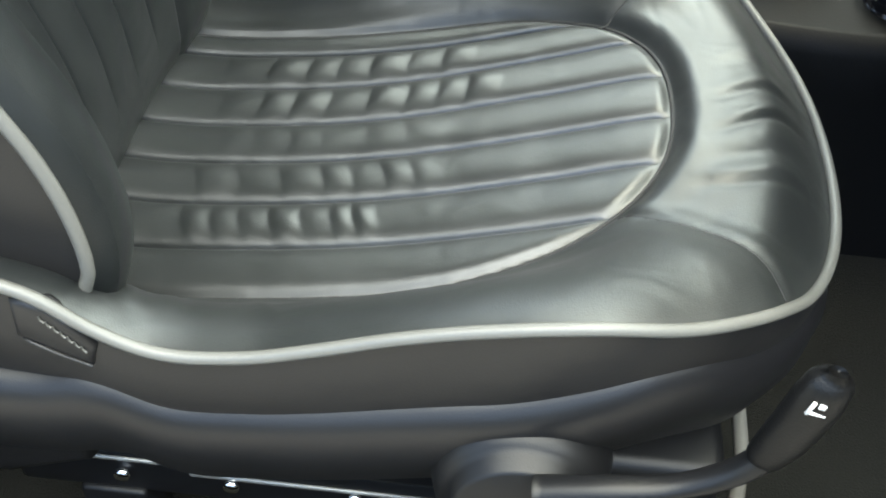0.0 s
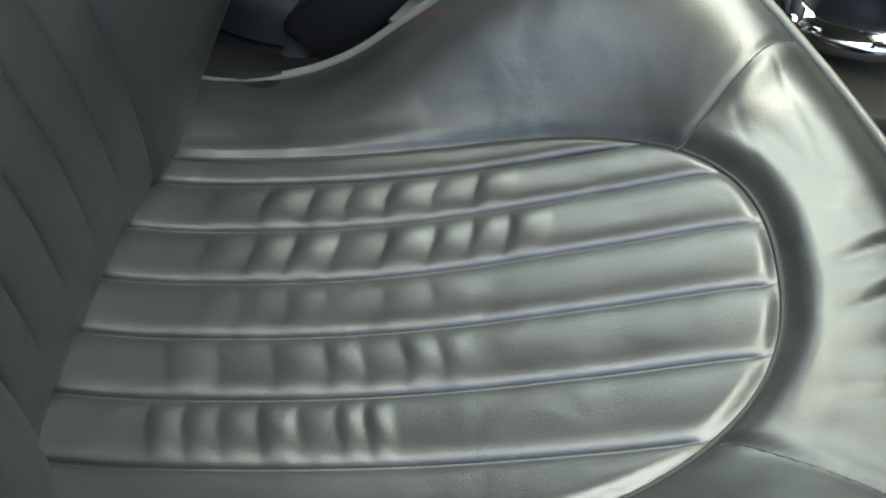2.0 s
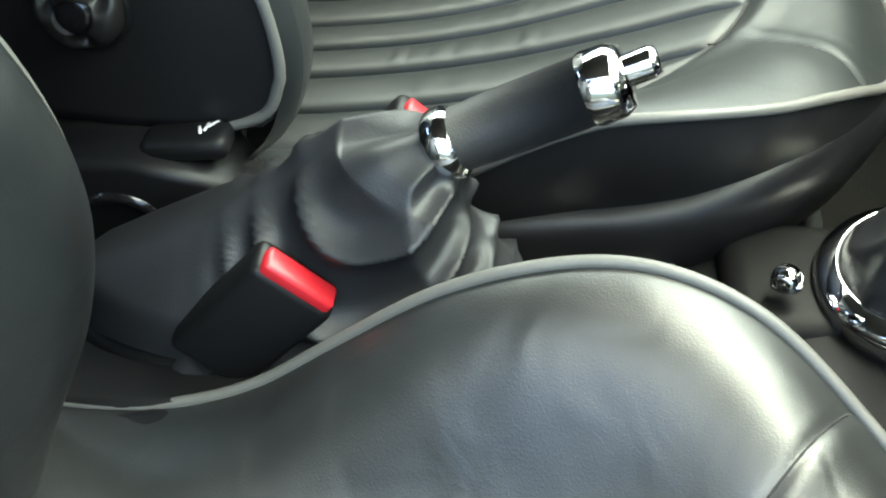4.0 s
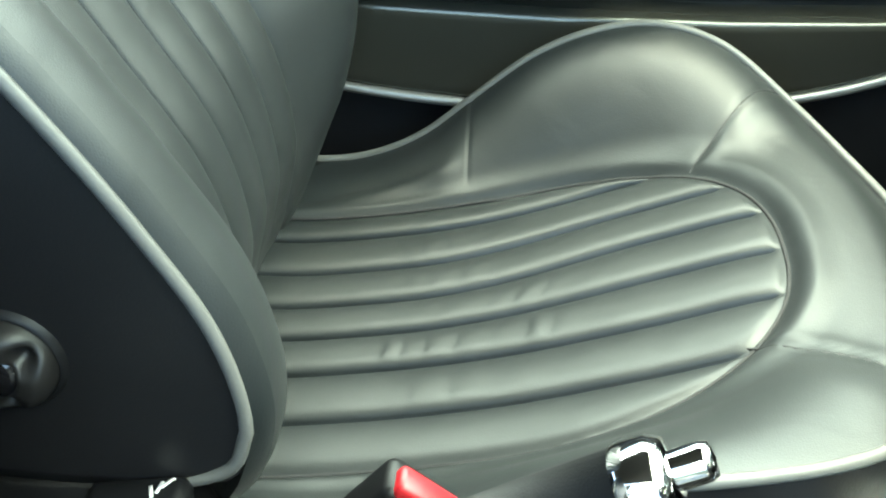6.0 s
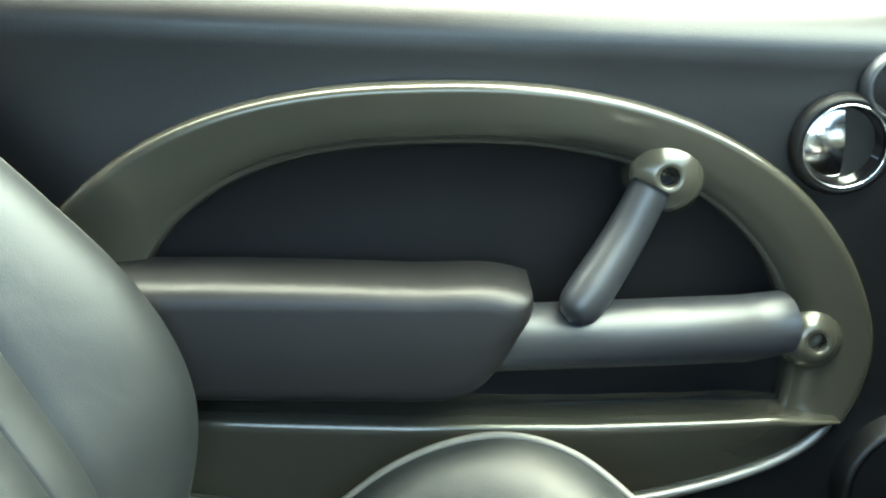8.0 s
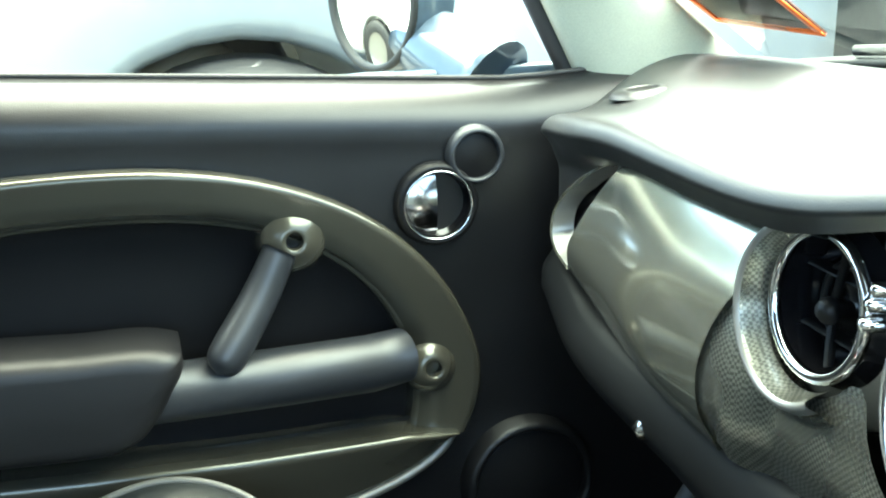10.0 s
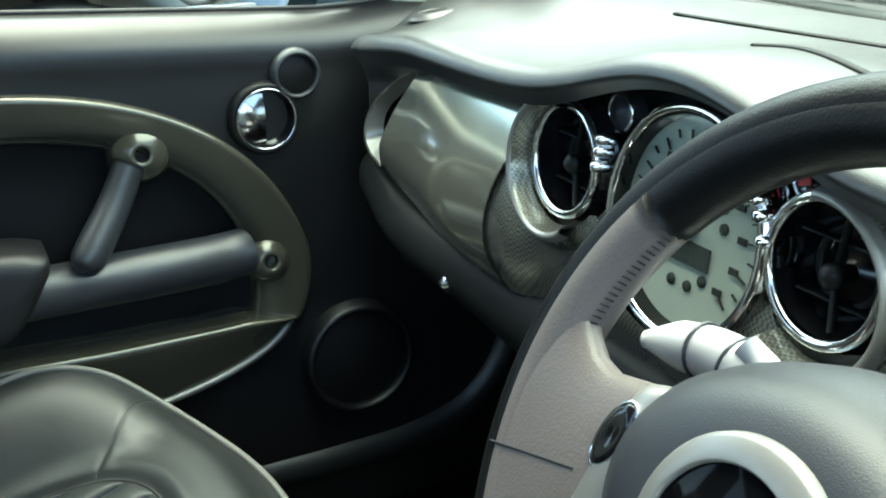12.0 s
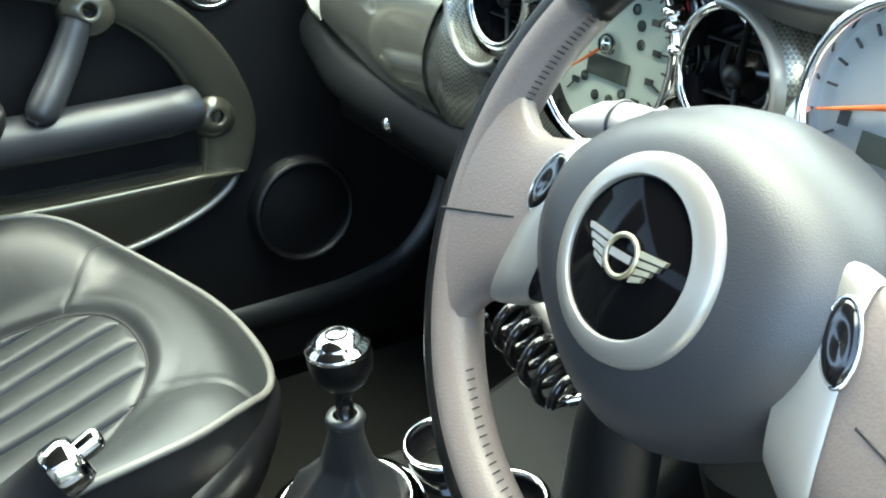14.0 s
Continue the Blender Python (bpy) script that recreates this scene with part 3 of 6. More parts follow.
    for s in (1, -1):
        zz = np.linspace(0.25, 0.90, 60)
        xe = back_front(zz, np.full_like(zz, s * BACK_HALF), bx)
        lanes = []
        for push, off in ((0.232, 0.0), (0.239, -0.004), (0.244, -0.012)):
            lanes.append(np.stack([xe + off + ox, np.full_like(zz, s * push) + oy, zz], 1))
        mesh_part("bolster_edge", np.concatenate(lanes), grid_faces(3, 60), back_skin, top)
        foot = float(np.interp(0.368, zz, xe)) - 0.013
        keep = zz > 0.385
        line = np.stack([xe[keep] - 0.013 + ox, np.full(keep.sum(), s * 0.2455) + oy, zz[keep]], 1)
        bend = spline([(foot - 0.075, s * 0.2435, 0.352), (foot - 0.035, s * 0.245, 0.353), (foot - 0.006, s * 0.2455, 0.366), tuple(line[0] - (ox, oy, 0))], 14)[:-1] + (ox, oy, 0)
        line = np.concatenate([bend, line])
        mesh_part("back_piping", *sweep(line, 0.0041, 8), PIPING, top, "pale grey leather piping")
        low = zz < 0.36
        zz = np.maximum(zz, 0.352)
        xe = np.where(low, np.interp(0.37, zz, xe) - 0.012, xe)
        rear = -0.14 - 0.41 * (zz - 0.27)
        lanes = []
        for u in np.linspace(0, 1, 8):
            xx = xe - 0.013 + (rear - xe + 0.013) * u
            lanes.append(np.stack([xx + ox, s * (0.244 + 0.008 * math.sin(math.pi * u) - 0.02 * u * u) + oy + 0 * zz, zz], 1))
        mesh_part("back_side", np.concatenate(lanes), grid_faces(8, 60), CLOTH_SIDE, top, "soft black side of the backrest")
    zz = np.linspace(0.25, 0.90, 30)
    vv = np.linspace(-0.232, 0.232, 9)
    Zz, Vv = np.meshgrid(zz, vv, indexing="ij")
    Xx = -0.14 - 0.41 * (Zz - 0.27)
    mesh_part("back_shell", np.stack([Xx + ox, Vv + oy, Zz], -1).reshape(-1, 3), grid_faces(30, 9), PLASTIC, top)
    return top


def gathered_tab(seat):
    """The pale stitched tab at the rear of the outer flank."""
    part("side_tab", prism([(-0.010, 0.402), (0.010, 0.398), (0.032, 0.370), (0.028, 0.352), (0.008, 0.362), (-0.012, 0.372)], -0.619, -0.606, 0.004), CLOTH_SIDE, seat, "soft black leather tab at the rear of the cushion")
    for k in range(7):
        c = Vector((0.006 + 0.0032 * k, -0.6195, 0.390 - 0.0036 * k))
        mesh_part("tab_stitch", *sweep([c + Vector((-0.0008, 0, 0.0022)), c + Vector((0, -0.0006, 0)), c + Vector((0.0012, 0, -0.0024))], 0.0006, 5), PIPING, seat)
    mesh_part("tab_edge", *sweep(spline([(-0.008, -0.6185, 0.371), (0.010, -0.6195, 0.362), (0.027, -0.6185, 0.353)], 10), 0.0012, 6), CLOTH_SIDE, seat)


passenger_seat = build_seat("passenger_seat", 0.0, 0.326, 0.0, False, "dark grey leather front seat with fluted panels and pale piping")
driver_seat = build_seat("driver_seat", -0.038, -0.351, 0.007, True, "worn dark grey leather front seat with fluted panels and pale piping")


gathered_tab(driver_seat)


# ---------------------------------------------------------------- shell of the car
def sheet(name, fn, nu, nv, mat, parent=None, label="", u=(0, 1), v=(0, 1)):
    U, Vv = np.meshgrid(np.linspace(*u, nu), np.linspace(*v, nv), indexing="ij")
    pts = np.stack(fn(U, Vv), -1).reshape(-1, 3)
    return mesh_part(name, pts, grid_faces(nu, nv), mat, parent, label)


def face_to(ob, point):
    """Turns a sheet's faces towards a point."""
    p = ob.data.polygons[len(ob.data.polygons) // 2]
    if p.normal.dot(Vector(point) - (p.center + (ob.parent.location if ob.parent else Vector((0, 0, 0))))) < 0:
        ob.data.flip_normals()
    ob.visible_shadow = False
    return ob


def slab(name, centre, size, mat, label, category, kind="structure", bevel=0.004):
    ob = part(name, rbox(size, centre, bevel), mat)
    return tagged(ob, label, category, kind=kind)


slab("floor", (0.30, 0, 0.01), (2.6, 1.42, 0.02), CARPET, "dark charcoal carpet floor of the car", "car floor")
slab("bulkhead", (1.22, 0, 0.33), (0.03, 1.42, 0.62), CARPET, "dark carpeted bulkhead in front of the footwells", "car bulkhead")
slab("rear_wall", (-1.05, 0, 0.55), (0.03, 1.42, 1.10), PLASTIC, "plain dark rear of the cabin", "car wall")
# unseen roof; its headliner is kept dark to throw little light back
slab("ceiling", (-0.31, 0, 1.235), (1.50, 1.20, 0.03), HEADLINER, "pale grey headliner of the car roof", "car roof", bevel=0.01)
slab("wall_rear_passenger_side", (-0.62, 0.70, 0.42), (0.85, 0.05, 0.84), SLUSH, "dark rear side trim of the cabin", "side trim")
slab("b_pillar_passenger_side", (-0.42, 0.655, 0.98), (0.22, 0.05, 0.50), SLUSH, "dark trimmed door pillar", "car pillar", bevel=0.015)
slab("b_pillar_driver_side", (-0.42, -0.655, 0.98), (0.22, 0.05, 0.50), SLUSH, "dark trimmed door pillar", "car pillar", bevel=0.015)
slab("wall_rear_driver_side", (-0.62, -0.70, 0.42), (0.85, 0.05, 0.84), SLUSH, "dark rear side trim of the cabin", "side trim")
slab("kick_panel_passenger_side", (1.05, 0.72, 0.38), (0.36, 0.04, 0.76), SLUSH, "dark footwell side panel", "side trim")
slab("kick_panel_driver_side", (1.05, -0.72, 0.38), (0.36, 0.04, 0.76), SLUSH, "dark footwell side panel", "side trim")
for sy, nm in ((1, "sill_passenger_side"), (-1, "sill_driver_side")):
    slab(nm, (0.35, sy * 0.735, 0.075), (1.75, 0.10, 0.15), PLASTIC, "black plastic door sill trim", "door sill", bevel=0.02)
# soft trim that runs along the sill and up the front pillar
line = spline([(-0.20, 0.692, 0.158), (0.20, 0.692, 0.155), (0.50, 0.692, 0.150), (0.70, 0.692, 0.146), (0.82, 0.692, 0.152), (0.90, 0.692, 0.178), (0.955, 0.692, 0.235), (0.985, 0.692, 0.32), (1.0, 0.692, 0.45)], 60)
tagged(mesh_part("sill_trim_passenger_side", *sweep(line, 0.030, 20), DASH_SKIN), "dark soft trim along the door sill", "door sill", kind="structure")


# ---------------------------------------------------------------- passenger's door
def door_y(x):
    return 0.664 + 0.012 * (x - 0.3)


def belt_z(x):
    return 0.807 - 0.070 * (x - 0.08) + 0.030 * np.clip((x - 0.70) / 0.22, 0, 1) ** 1.6


door = thing("car_door", (0.3, 0.70, 0.1), "black passenger door trim with a bronze oval surround", "car door")

prof = [(-0.30, 0.000), (-0.06, 0.0), (-0.045, 0.001), (-0.034, 0.005), (-0.024, 0.012), (-0.015, 0.022), (-0.007, 0.034), (0.0, 0.050)]
xs = np.linspace(-0.30, 0.99, 240)
lanes = []
for zz in np.linspace(0.06, 0.69, 100):
    lanes.append(np.stack([xs, door_y(xs) + 0.004, np.full_like(xs, zz)], 1))
for dz, dy in prof[1:]:
    lanes.append(np.stack([xs, door_y(xs) + dy + 0.004 * (dz < -0.05), belt_z(xs) + dz], 1))
lanes.append(np.stack([xs, door_y(xs) + 0.060, belt_z(xs) - 0.012], 1))
# open behind the oval, where the card lies deeper
skin_v, skin_f = np.concatenate(lanes), np.array(grid_faces(len(lanes), len(xs)))
mid_f = skin_v[skin_f].mean(1)
reach_f = np.where(mid_f[:, 0] < 0.255, 0.279, 0.340)
skin_f = skin_f[((np.abs(mid_f[:, 0] - 0.255) / reach_f) ** 2.6 + (np.abs(mid_f[:, 2] - 0.398) / 0.261) ** 2.6 > 1.0) | (mid_f[:, 2] < 0.402)]
mesh_part("door_skin", skin_v, skin_f, SLUSH, door, "grained black moulded door skin")
part("outer_panel", rbox((1.29, 0.02, 0.66), (0.345, 0.775, 0.44), 0.004), PAINT, door)
mesh_part("window_seal", *sweep([(x, door_y(x) + 0.052, belt_z(x) + 0.001) for x in np.linspace(-0.30, 0.93, 30)], 0.0032, 8), RUBBER, door, "black rubber window seal")
face_to(sheet("window_glass", lambda u, v: (-0.25 + u * (1.05 - 0.30 * v), 0.73 - 0.10 * v + 0 * u, belt_z(-0.25 + u) - 0.02 + v * 0.40), 6, 6, GLASS, door), (0.2, 0, 0.8))


def half_oval(cx, cz, al, ar, b, e, a0, a1, n):
    pts = []
    for a in np.linspace(a0, a1, n):
        c, s = math.cos(a), math.sin(a)
        r = al if c < 0 else ar
        pts.append((cx + r * math.copysign(abs(c) ** (2 / e), c), cz + b * math.copysign(abs(s) ** (2 / e), s)))
    return np.array(pts)


NA = 90
outer = half_oval(0.25, 0.385, 0.385, 0.424, 0.328, 2.35, 0.0, math.pi, NA)
inner = half_oval(0.255, 0.398, 0.276, 0.338, 0.258, 2.5, 0.0, math.pi, NA)
# the front foot of the oval curls back under the pull
outer[:, 0] -= np.where(outer[:, 0] > 0.4, 0.027 * np.clip((0.485 - outer[:, 1]) / 0.10, 0, 1) ** 2, 0)
inner[:, 0] -= np.where(inner[:, 0] > 0.4, 0.010 * np.clip((0.485 - inner[:, 1]) / 0.10, 0, 1) ** 2, 0)
lanes = []
for s, d in ((0, 0), (0.0, 0.010), (0.012, 0.017), (0.06, 0.021), (0.14, 0.0205), (0.5, 0.016), (0.86, 0.0102), (0.872, 0.0080), (0.895, 0.0078), (0.945, 0.0060), (0.98, 0.001), (1.0, -0.008), (1.0, -0.03)):
    p = outer + (inner - outer) * s
    lanes.append(np.stack([p[:, 0], door_y(p[:, 0]) - d, p[:, 1]], 1))
mesh_part("oval_surround", np.concatenate(lanes), grid_faces(len(lanes), NA), TRIM, door, "satin bronze oval surround")
# recessed field in the oval
field = half_oval(0.255, 0.398, 0.29, 0.338, 0.267, 2.6, 0.0, math.pi, NA)
lanes = []
for s in (0.0, 0.03, 0.1, 0.3, 0.6, 1.0):
    p = field + (np.array((0.27, 0.40)) - field) * s
    lanes.append(np.stack([p[:, 0], door_y(p[:, 0]) + 0.016 + 0.008 * smoothstep(np.array(s / 0.1)), p[:, 1]], 1))
mesh_part("door_card", np.concatenate(lanes), grid_faces(len(lanes), NA), DOOR_CARD, door, "recessed black door card")
# lower pocket rail
top_l = np.array([(x, float(np.interp(x, (-0.10, 0.048, 0.235, 0.40, 0.576, 0.636), (0.432, 0.422, 0.409, 0.401, 0.399, 0.391)))) for x in np.linspace(0.636, -0.10, NA)])
bot_l = []
for x in np.linspace(0.636, -0.10, NA):
    a = 0.316 if x > 0.32 else 0.43
    bot_l.append((x, 0.398 - 0.100 * math.sqrt(max(0, 1 - ((x - 0.32) / a) ** 2))))
bot_l = np.array(bot_l)
bot_l[:, 1] = np.minimum(bot_l[:, 1], top_l[:, 1] - 0.001)
lanes = []
for s, d in ((0.0, -0.03), (0.0, 0.020), (0.03, 0.030), (0.08, 0.034), (0.15, 0.033), (0.5, 0.024), (0.85, 0.015), (0.93, 0.014), (0.98, 0.010), (1.0, 0.002), (1.02, -0.004)):
    p = top_l + (bot_l - top_l) * s
    lanes.append(np.stack([p[:, 0], door_y(p[:, 0]) - d, p[:, 1]], 1))
mesh_part("pocket_rail", np.concatenate(lanes), grid_faces(len(lanes), NA), TRIM, door, "satin bronze door pocket front")
mesh_part("rail_edge", *sweep(np.stack([bot_l[:, 0], door_y(bot_l[:, 0]) - 0.012, bot_l[:, 1] - 0.002], 1), 0.0055, 8), SILVER, door, "silver edging")
# bosses with screw holes
for nm, cx, cz, r in (("boss", 0.470, 0.626, 0.034), ("boss", 0.610, 0.468, 0.030)):
    yy = door_y(cx) - (0.013 if cz > 0.5 else 0.016)
    mesh_part(nm, *lathe([(0.0085, -0.012), (0.0085, 0.0105), (0.0098, 0.0122), (0.014, 0.0118), (0.019, 0.0088), (r - 0.005, 0.004), (r - 0.001, -0.002), (r + 0.002, -0.010), (r + 0.003, -0.020)], (cx, yy, cz), (0, -1, 0.12), 32), TRIM, door)
    mesh_part("screw_hole", *lathe([(0.0, -0.006), (0.006, -0.006), (0.0088, -0.0075), (0.0088, 0.010)], (cx, yy, cz), (0, -1, 0.12), 20), PLASTIC, door)
# grab tube and strut
mesh_part("grab_tube", *sweep([(0.24, 0.628, 0.490), (0.45, 0.630, 0.490), (0.54, 0.635, 0.489), (0.578, 0.650, 0.487)], [0.0295, 0.030, 0.030, 0.029], 28), PLASTIC_GREY, door, "grey tubular door pull")
mesh_part("strut", *sweep(spline([(0.456, 0.650, 0.618), (0.434, 0.640, 0.580), (0.408, 0.624, 0.545), (0.389, 0.612, 0.522), (0.381, 0.607, 0.512)], 30), np.interp(np.linspace(0, 1, 30), (0, 0.75, 0.88, 0.95, 0.985, 1), (0.0175, 0.0205, 0.0195, 0.016, 0.009, 0.001)), 22), PLASTIC_GREY, door, "grey strut of the door pull")
# armrest pad
pad = [(-0.06, 0.566), (0.10, 0.561), (0.25, 0.552), (0.335, 0.546), (0.349, 0.541), (0.350, 0.530), (0.337, 0.502), (0.320, 0.474), (0.303, 0.456), (0.283, 0.447), (0.25, 0.445), (0.10, 0.452), (-0.06, 0.460)]
pad = np.array(pad)
loop = np.concatenate([spline(pad[:5], 40), spline(pad[4:11], 40)[1:], spline(pad[10:], 30)[1:], spline([pad[-1], pad[0]], 12)[1:-1]])
ctr = np.array((0.15, 0.50))
lanes = []
for inset, yy in ((0.0, 0.66), (0.0, 0.604), (0.0012, 0.598), (0.004, 0.5915), (0.008, 0.5875), (0.014, 0.585), (0.022, 0.584)):
    d = loop - ctr
    hx_, hz_ = 0.205, 0.062
    p = ctr + d * np.array((1 - inset / hx_, 1 - inset / hz_))
    lanes.append(np.stack([p[:, 0], np.full(len(p), yy), p[:, 1]], 1))
lanes.append(np.stack([ctr[0] + (lanes[-1][:, 0] - ctr[0]) * 0.9, np.full(len(loop), 0.5836), np.full(len(loop), 0.50)], 1))
mesh_part("armrest_pad", np.concatenate(lanes), grid_faces(len(lanes), len(loop), False, True), ARMREST, door, "soft black armrest pad")
# release lever bowl, tweeter, speaker
hc = (0.624, door_y(0.62) - 0.004, 0.646)
mesh_part("handle_bezel", *lathe([(0.036, -0.008), (0.0365, 0.004), (0.039, 0.008), (0.043, 0.006), (0.046, -0.004)], hc, (0, -1, 0), 44), PLASTIC, door)
mesh_part("handle_ring", *torus((hc[0], hc[1] - 0.007, hc[2]), (0, -1, 0), 0.0365, 0.0013), CHROME, door)
mesh_part("handle_bowl", *lathe([(0.0, -0.022), (0.014, -0.021), (0.026, -0.015), (0.0365, -0.002)], hc, (0, -1, 0), 40), GLOSS_BLACK, door)
V = []
for q in np.linspace(0.02, 1, 9):
    for a in np.linspace(math.pi / 2, 3 * math.pi / 2, 26):
        r = 0.0345 * q
        V.append((hc[0] - 0.001 + r * math.cos(a), hc[1] + 0.002 - 0.008 * (1 - q * q) + 0.004 * math.cos(a) * q, hc[2] + r * math.sin(a)))
mesh_part("release_lever", V, grid_faces(9, 26), DULL_CHROME, door, "chrome door release lever")
tc = (0.667, door_y(0.667) - 0.004, 0.695)
mesh_part("tweeter_ring", *lathe([(0.0235, 0.002), (0.0245, 0.008), (0.027, 0.009), (0.030, 0.006), (0.032, -0.005)], tc, (0, -1, 0), 40), PLASTIC_GREY, door, "grey tweeter surround")
mesh_part("tweeter_grille", *lathe([(0.0, 0.006), (0.012, 0.0055), (0.024, 0.003)], tc, (0, -1, 0), 32), PLASTIC, door)
sc = (0.724, 0.656, 0.306)
mesh_part("speaker_ring", *lathe([(0.066, 0.0), (0.067, 0.012), (0.071, 0.015), (0.077, 0.011), (0.079, -0.045)], sc, (0, -1, 0.05), 52), SLUSH, door)
mesh_part("speaker_grille", *lathe([(0.0, 0.010), (0.04, 0.008), (0.067, 0.002)], sc, (0, -1, 0.05), 44), PLASTIC, door)

# outside mirror on the door
mir = thing("door_mirror", (0.68, 0.80, 0.75), "round blue-grey door mirror with a chrome rim", "wing mirror")
mc, mn = (0.612, 0.888, 0.842), Vector((-1, -0.42, 0.02)).normalized()
mesh_part("mirror_shell", *lathe([(0.083, 0.004), (0.090, -0.004), (0.089, -0.03), (0.075, -0.065), (0.048, -0.09), (0.0, -0.10)], mc, mn, 44), PAINT, mir)
mesh_part("mirror_rim", *torus(mc, mn, 0.084, 0.005), RUBBER, mir)
MIRROR = node_mat("mirror_glass", (0.9, 0.92, 0.91), 0.02, metal=1.0, bump=0.0, vary=0.01, rough_vary=0.0)
mesh_part("mirror_glass", *lathe([(r, 0.002 - r * r / 2.4) for r in np.linspace(0, 0.0825, 12)], mc, mn, 40), MIRROR, mir, "convex mirror glass")
mesh_part("mirror_arm", *sweep(spline([(0.66, 0.87, 0.80), (0.69, 0.81, 0.77), (0.72, 0.765, 0.745)], 10), np.linspace(0.040, 0.060, 10), 20), PAINT, mir)

# ---------------------------------------------------------------- dashboard
dash = thing("dashboard", (0.85, 0, 0.5), "dark grey dashboard with glossy bronze panels and round vents", "dashboard")


def lip_z(y):
    return 0.733 + 0.033 * smoothstep((0.67 - y) / 0.30) + 0.044 * np.exp(-(((y + 0.02) / 0.135) ** 2)) + 0.02 * np.exp(-((y + 0.345) / 0.12) ** 2) - 0.008 * smoothstep((np.abs(y) - 0.58) / 0.08)


def end_turn(y):
    """How far the dashboard turns away forwards at its ends."""
    return 0.060 * np.clip((np.abs(y) - 0.600) / 0.055, 0, 1) ** 2


def lip_x(y):
    return 0.692 + 0.028 * smoothstep((y - 0.45) / 0.2) + 0.02 * smoothstep((-0.5 - y) / 0.15) + end_turn(y)


def dash_top(u, v):
    y = 0.655 - 1.31 * u
    lx, lz = lip_x(y), lip_z(y)
    # v runs from the foot of the pad's face over its nose to the windscreen
    drop = 0.016 - 0.007 * np.exp(-((y + 0.02) / 0.15) ** 4)
    f = np.clip(v / 0.08, 0, 1)
    x = np.where(v < 0.08, lx + 0.012 * (1 - f) ** 0.8, 0)
    z = np.where(v < 0.08, lz - 0.008 - drop * (1 - f), 0)
    a = np.clip((v - 0.08) / 0.17, 0, 1) * math.pi / 2
    nose_x, nose_z = lx + 0.020 * (1 - np.cos(a)), lz - 0.008 + 0.016 * np.sin(a)
    x = np.where((v >= 0.08) & (v < 0.25), nose_x, x)
    z = np.where((v >= 0.08) & (v < 0.25), nose_z, z)
    w = np.clip((v - 0.25) / 0.75, 0, 1)
    top_x = lx + 0.020 + (1.06 - 0.10 * (2 * u - 1) ** 2 - lx - 0.020) * w
    top_z = (lz + 0.008) + (0.790 - lz - 0.008) * smoothstep(w * 1.25) - 0.012 * (2 * u - 1) ** 4 * w
    x = np.where(v >= 0.25, top_x, x)
    z = np.where(v >= 0.25, top_z, z)
    return x, y * (1 + 0.085 * smoothstep((x - 0.745) / 0.12)), z


sheet("dash_top", dash_top, 140, 60, DASH_SKIN, dash, "soft dark grey dashboard top")


# y, z of the side vent's opening, cut obliquely through the end of the gloss panel
VENT_NEAR = ((0.450, 0.724), (0.466, 0.705), (0.483, 0.684), (0.503, 0.657), (0.521, 0.635), (0.540, 0.606))
VENT_FAR = ((0.450, 0.7265), (0.482, 0.7195), (0.512, 0.708), (0.550, 0.689), (0.585, 0.664), (0.604, 0.637), (0.603, 0.618), (0.585, 0.606), (0.560, 0.6025), (0.540, 0.602))


def dash_face(u, v):
    y = 0.652 - 1.304 * u
    ya = np.abs(y)
    k = smoothstep((ya - 0.165) / 0.05)
    foot = np.interp(ya, (0, 0.17, 0.26, 0.42, 0.50, 0.565, 0.60, 0.63, 0.655), (0.60, 0.70, 0.735, 0.72, 0.60, 0.575, 0.57, 0.57, 0.57))
    z = lip_z(y) - 0.006
    z = z + (foot - z) * v
    # it slopes from under the pad to just behind the gloss panel
    front = lip_x(y) + 0.012
    front = front + (0.737 + end_turn(y) - front) * smoothstep((lip_z(y) - 0.020 - z) / 0.030)
    x = 0.772 + (front + 0.020 * (1 - smoothstep((ya - 0.42) / 0.06)) - 0.772) * k
    return x + 0 * u, y, z


face = sheet("dash_face", dash_face, 260, 70, DASH_SKIN, dash)
bm = bmesh.new()
bm.from_mesh(face.data)
vent_loop = np.concatenate([spline(VENT_FAR, 40), spline(VENT_NEAR, 20)[::-1]])
vent_loop = (vent_loop - (0.535, 0.660)) * 0.975 + (0.535, 0.660)
holes = []
for f in bm.faces:
    c = f.calc_center_median()
    y, z = abs(c.y), c.z + 0.5
    a, b = vent_loop, np.roll(vent_loop, -1, 0)
    cut = ((a[:, 1] > z) != (b[:, 1] > z)) & (y < (b[:, 0] - a[:, 0]) * (z - a[:, 1]) / (b[:, 1] - a[:, 1] + 1e-12) + a[:, 0])
    if cut.sum() % 2:
        holes.append(f)
bmesh.ops.delete(bm, geom=holes, context="FACES")
bm.to_mesh(face.data)
bm.free()
for sy in (1, -1):
    part("dash_end", prism([(0.815, 0.732), (0.815, 0.70), (0.818, 0.62), (0.830, 0.56), (1.0, 0.50), (1.0, 0.732)], sy * 0.640, sy * 0.6555, 0.004), DASH_SKIN, dash)


def lower_z(y):
    return np.interp(y, (-0.66, 0.0, 0.2, 0.30, 0.43, 0.53, 0.60, 0.66), (0.50, 0.490, 0.492, 0.500, 0.502, 0.510, 0.535, 0.562))


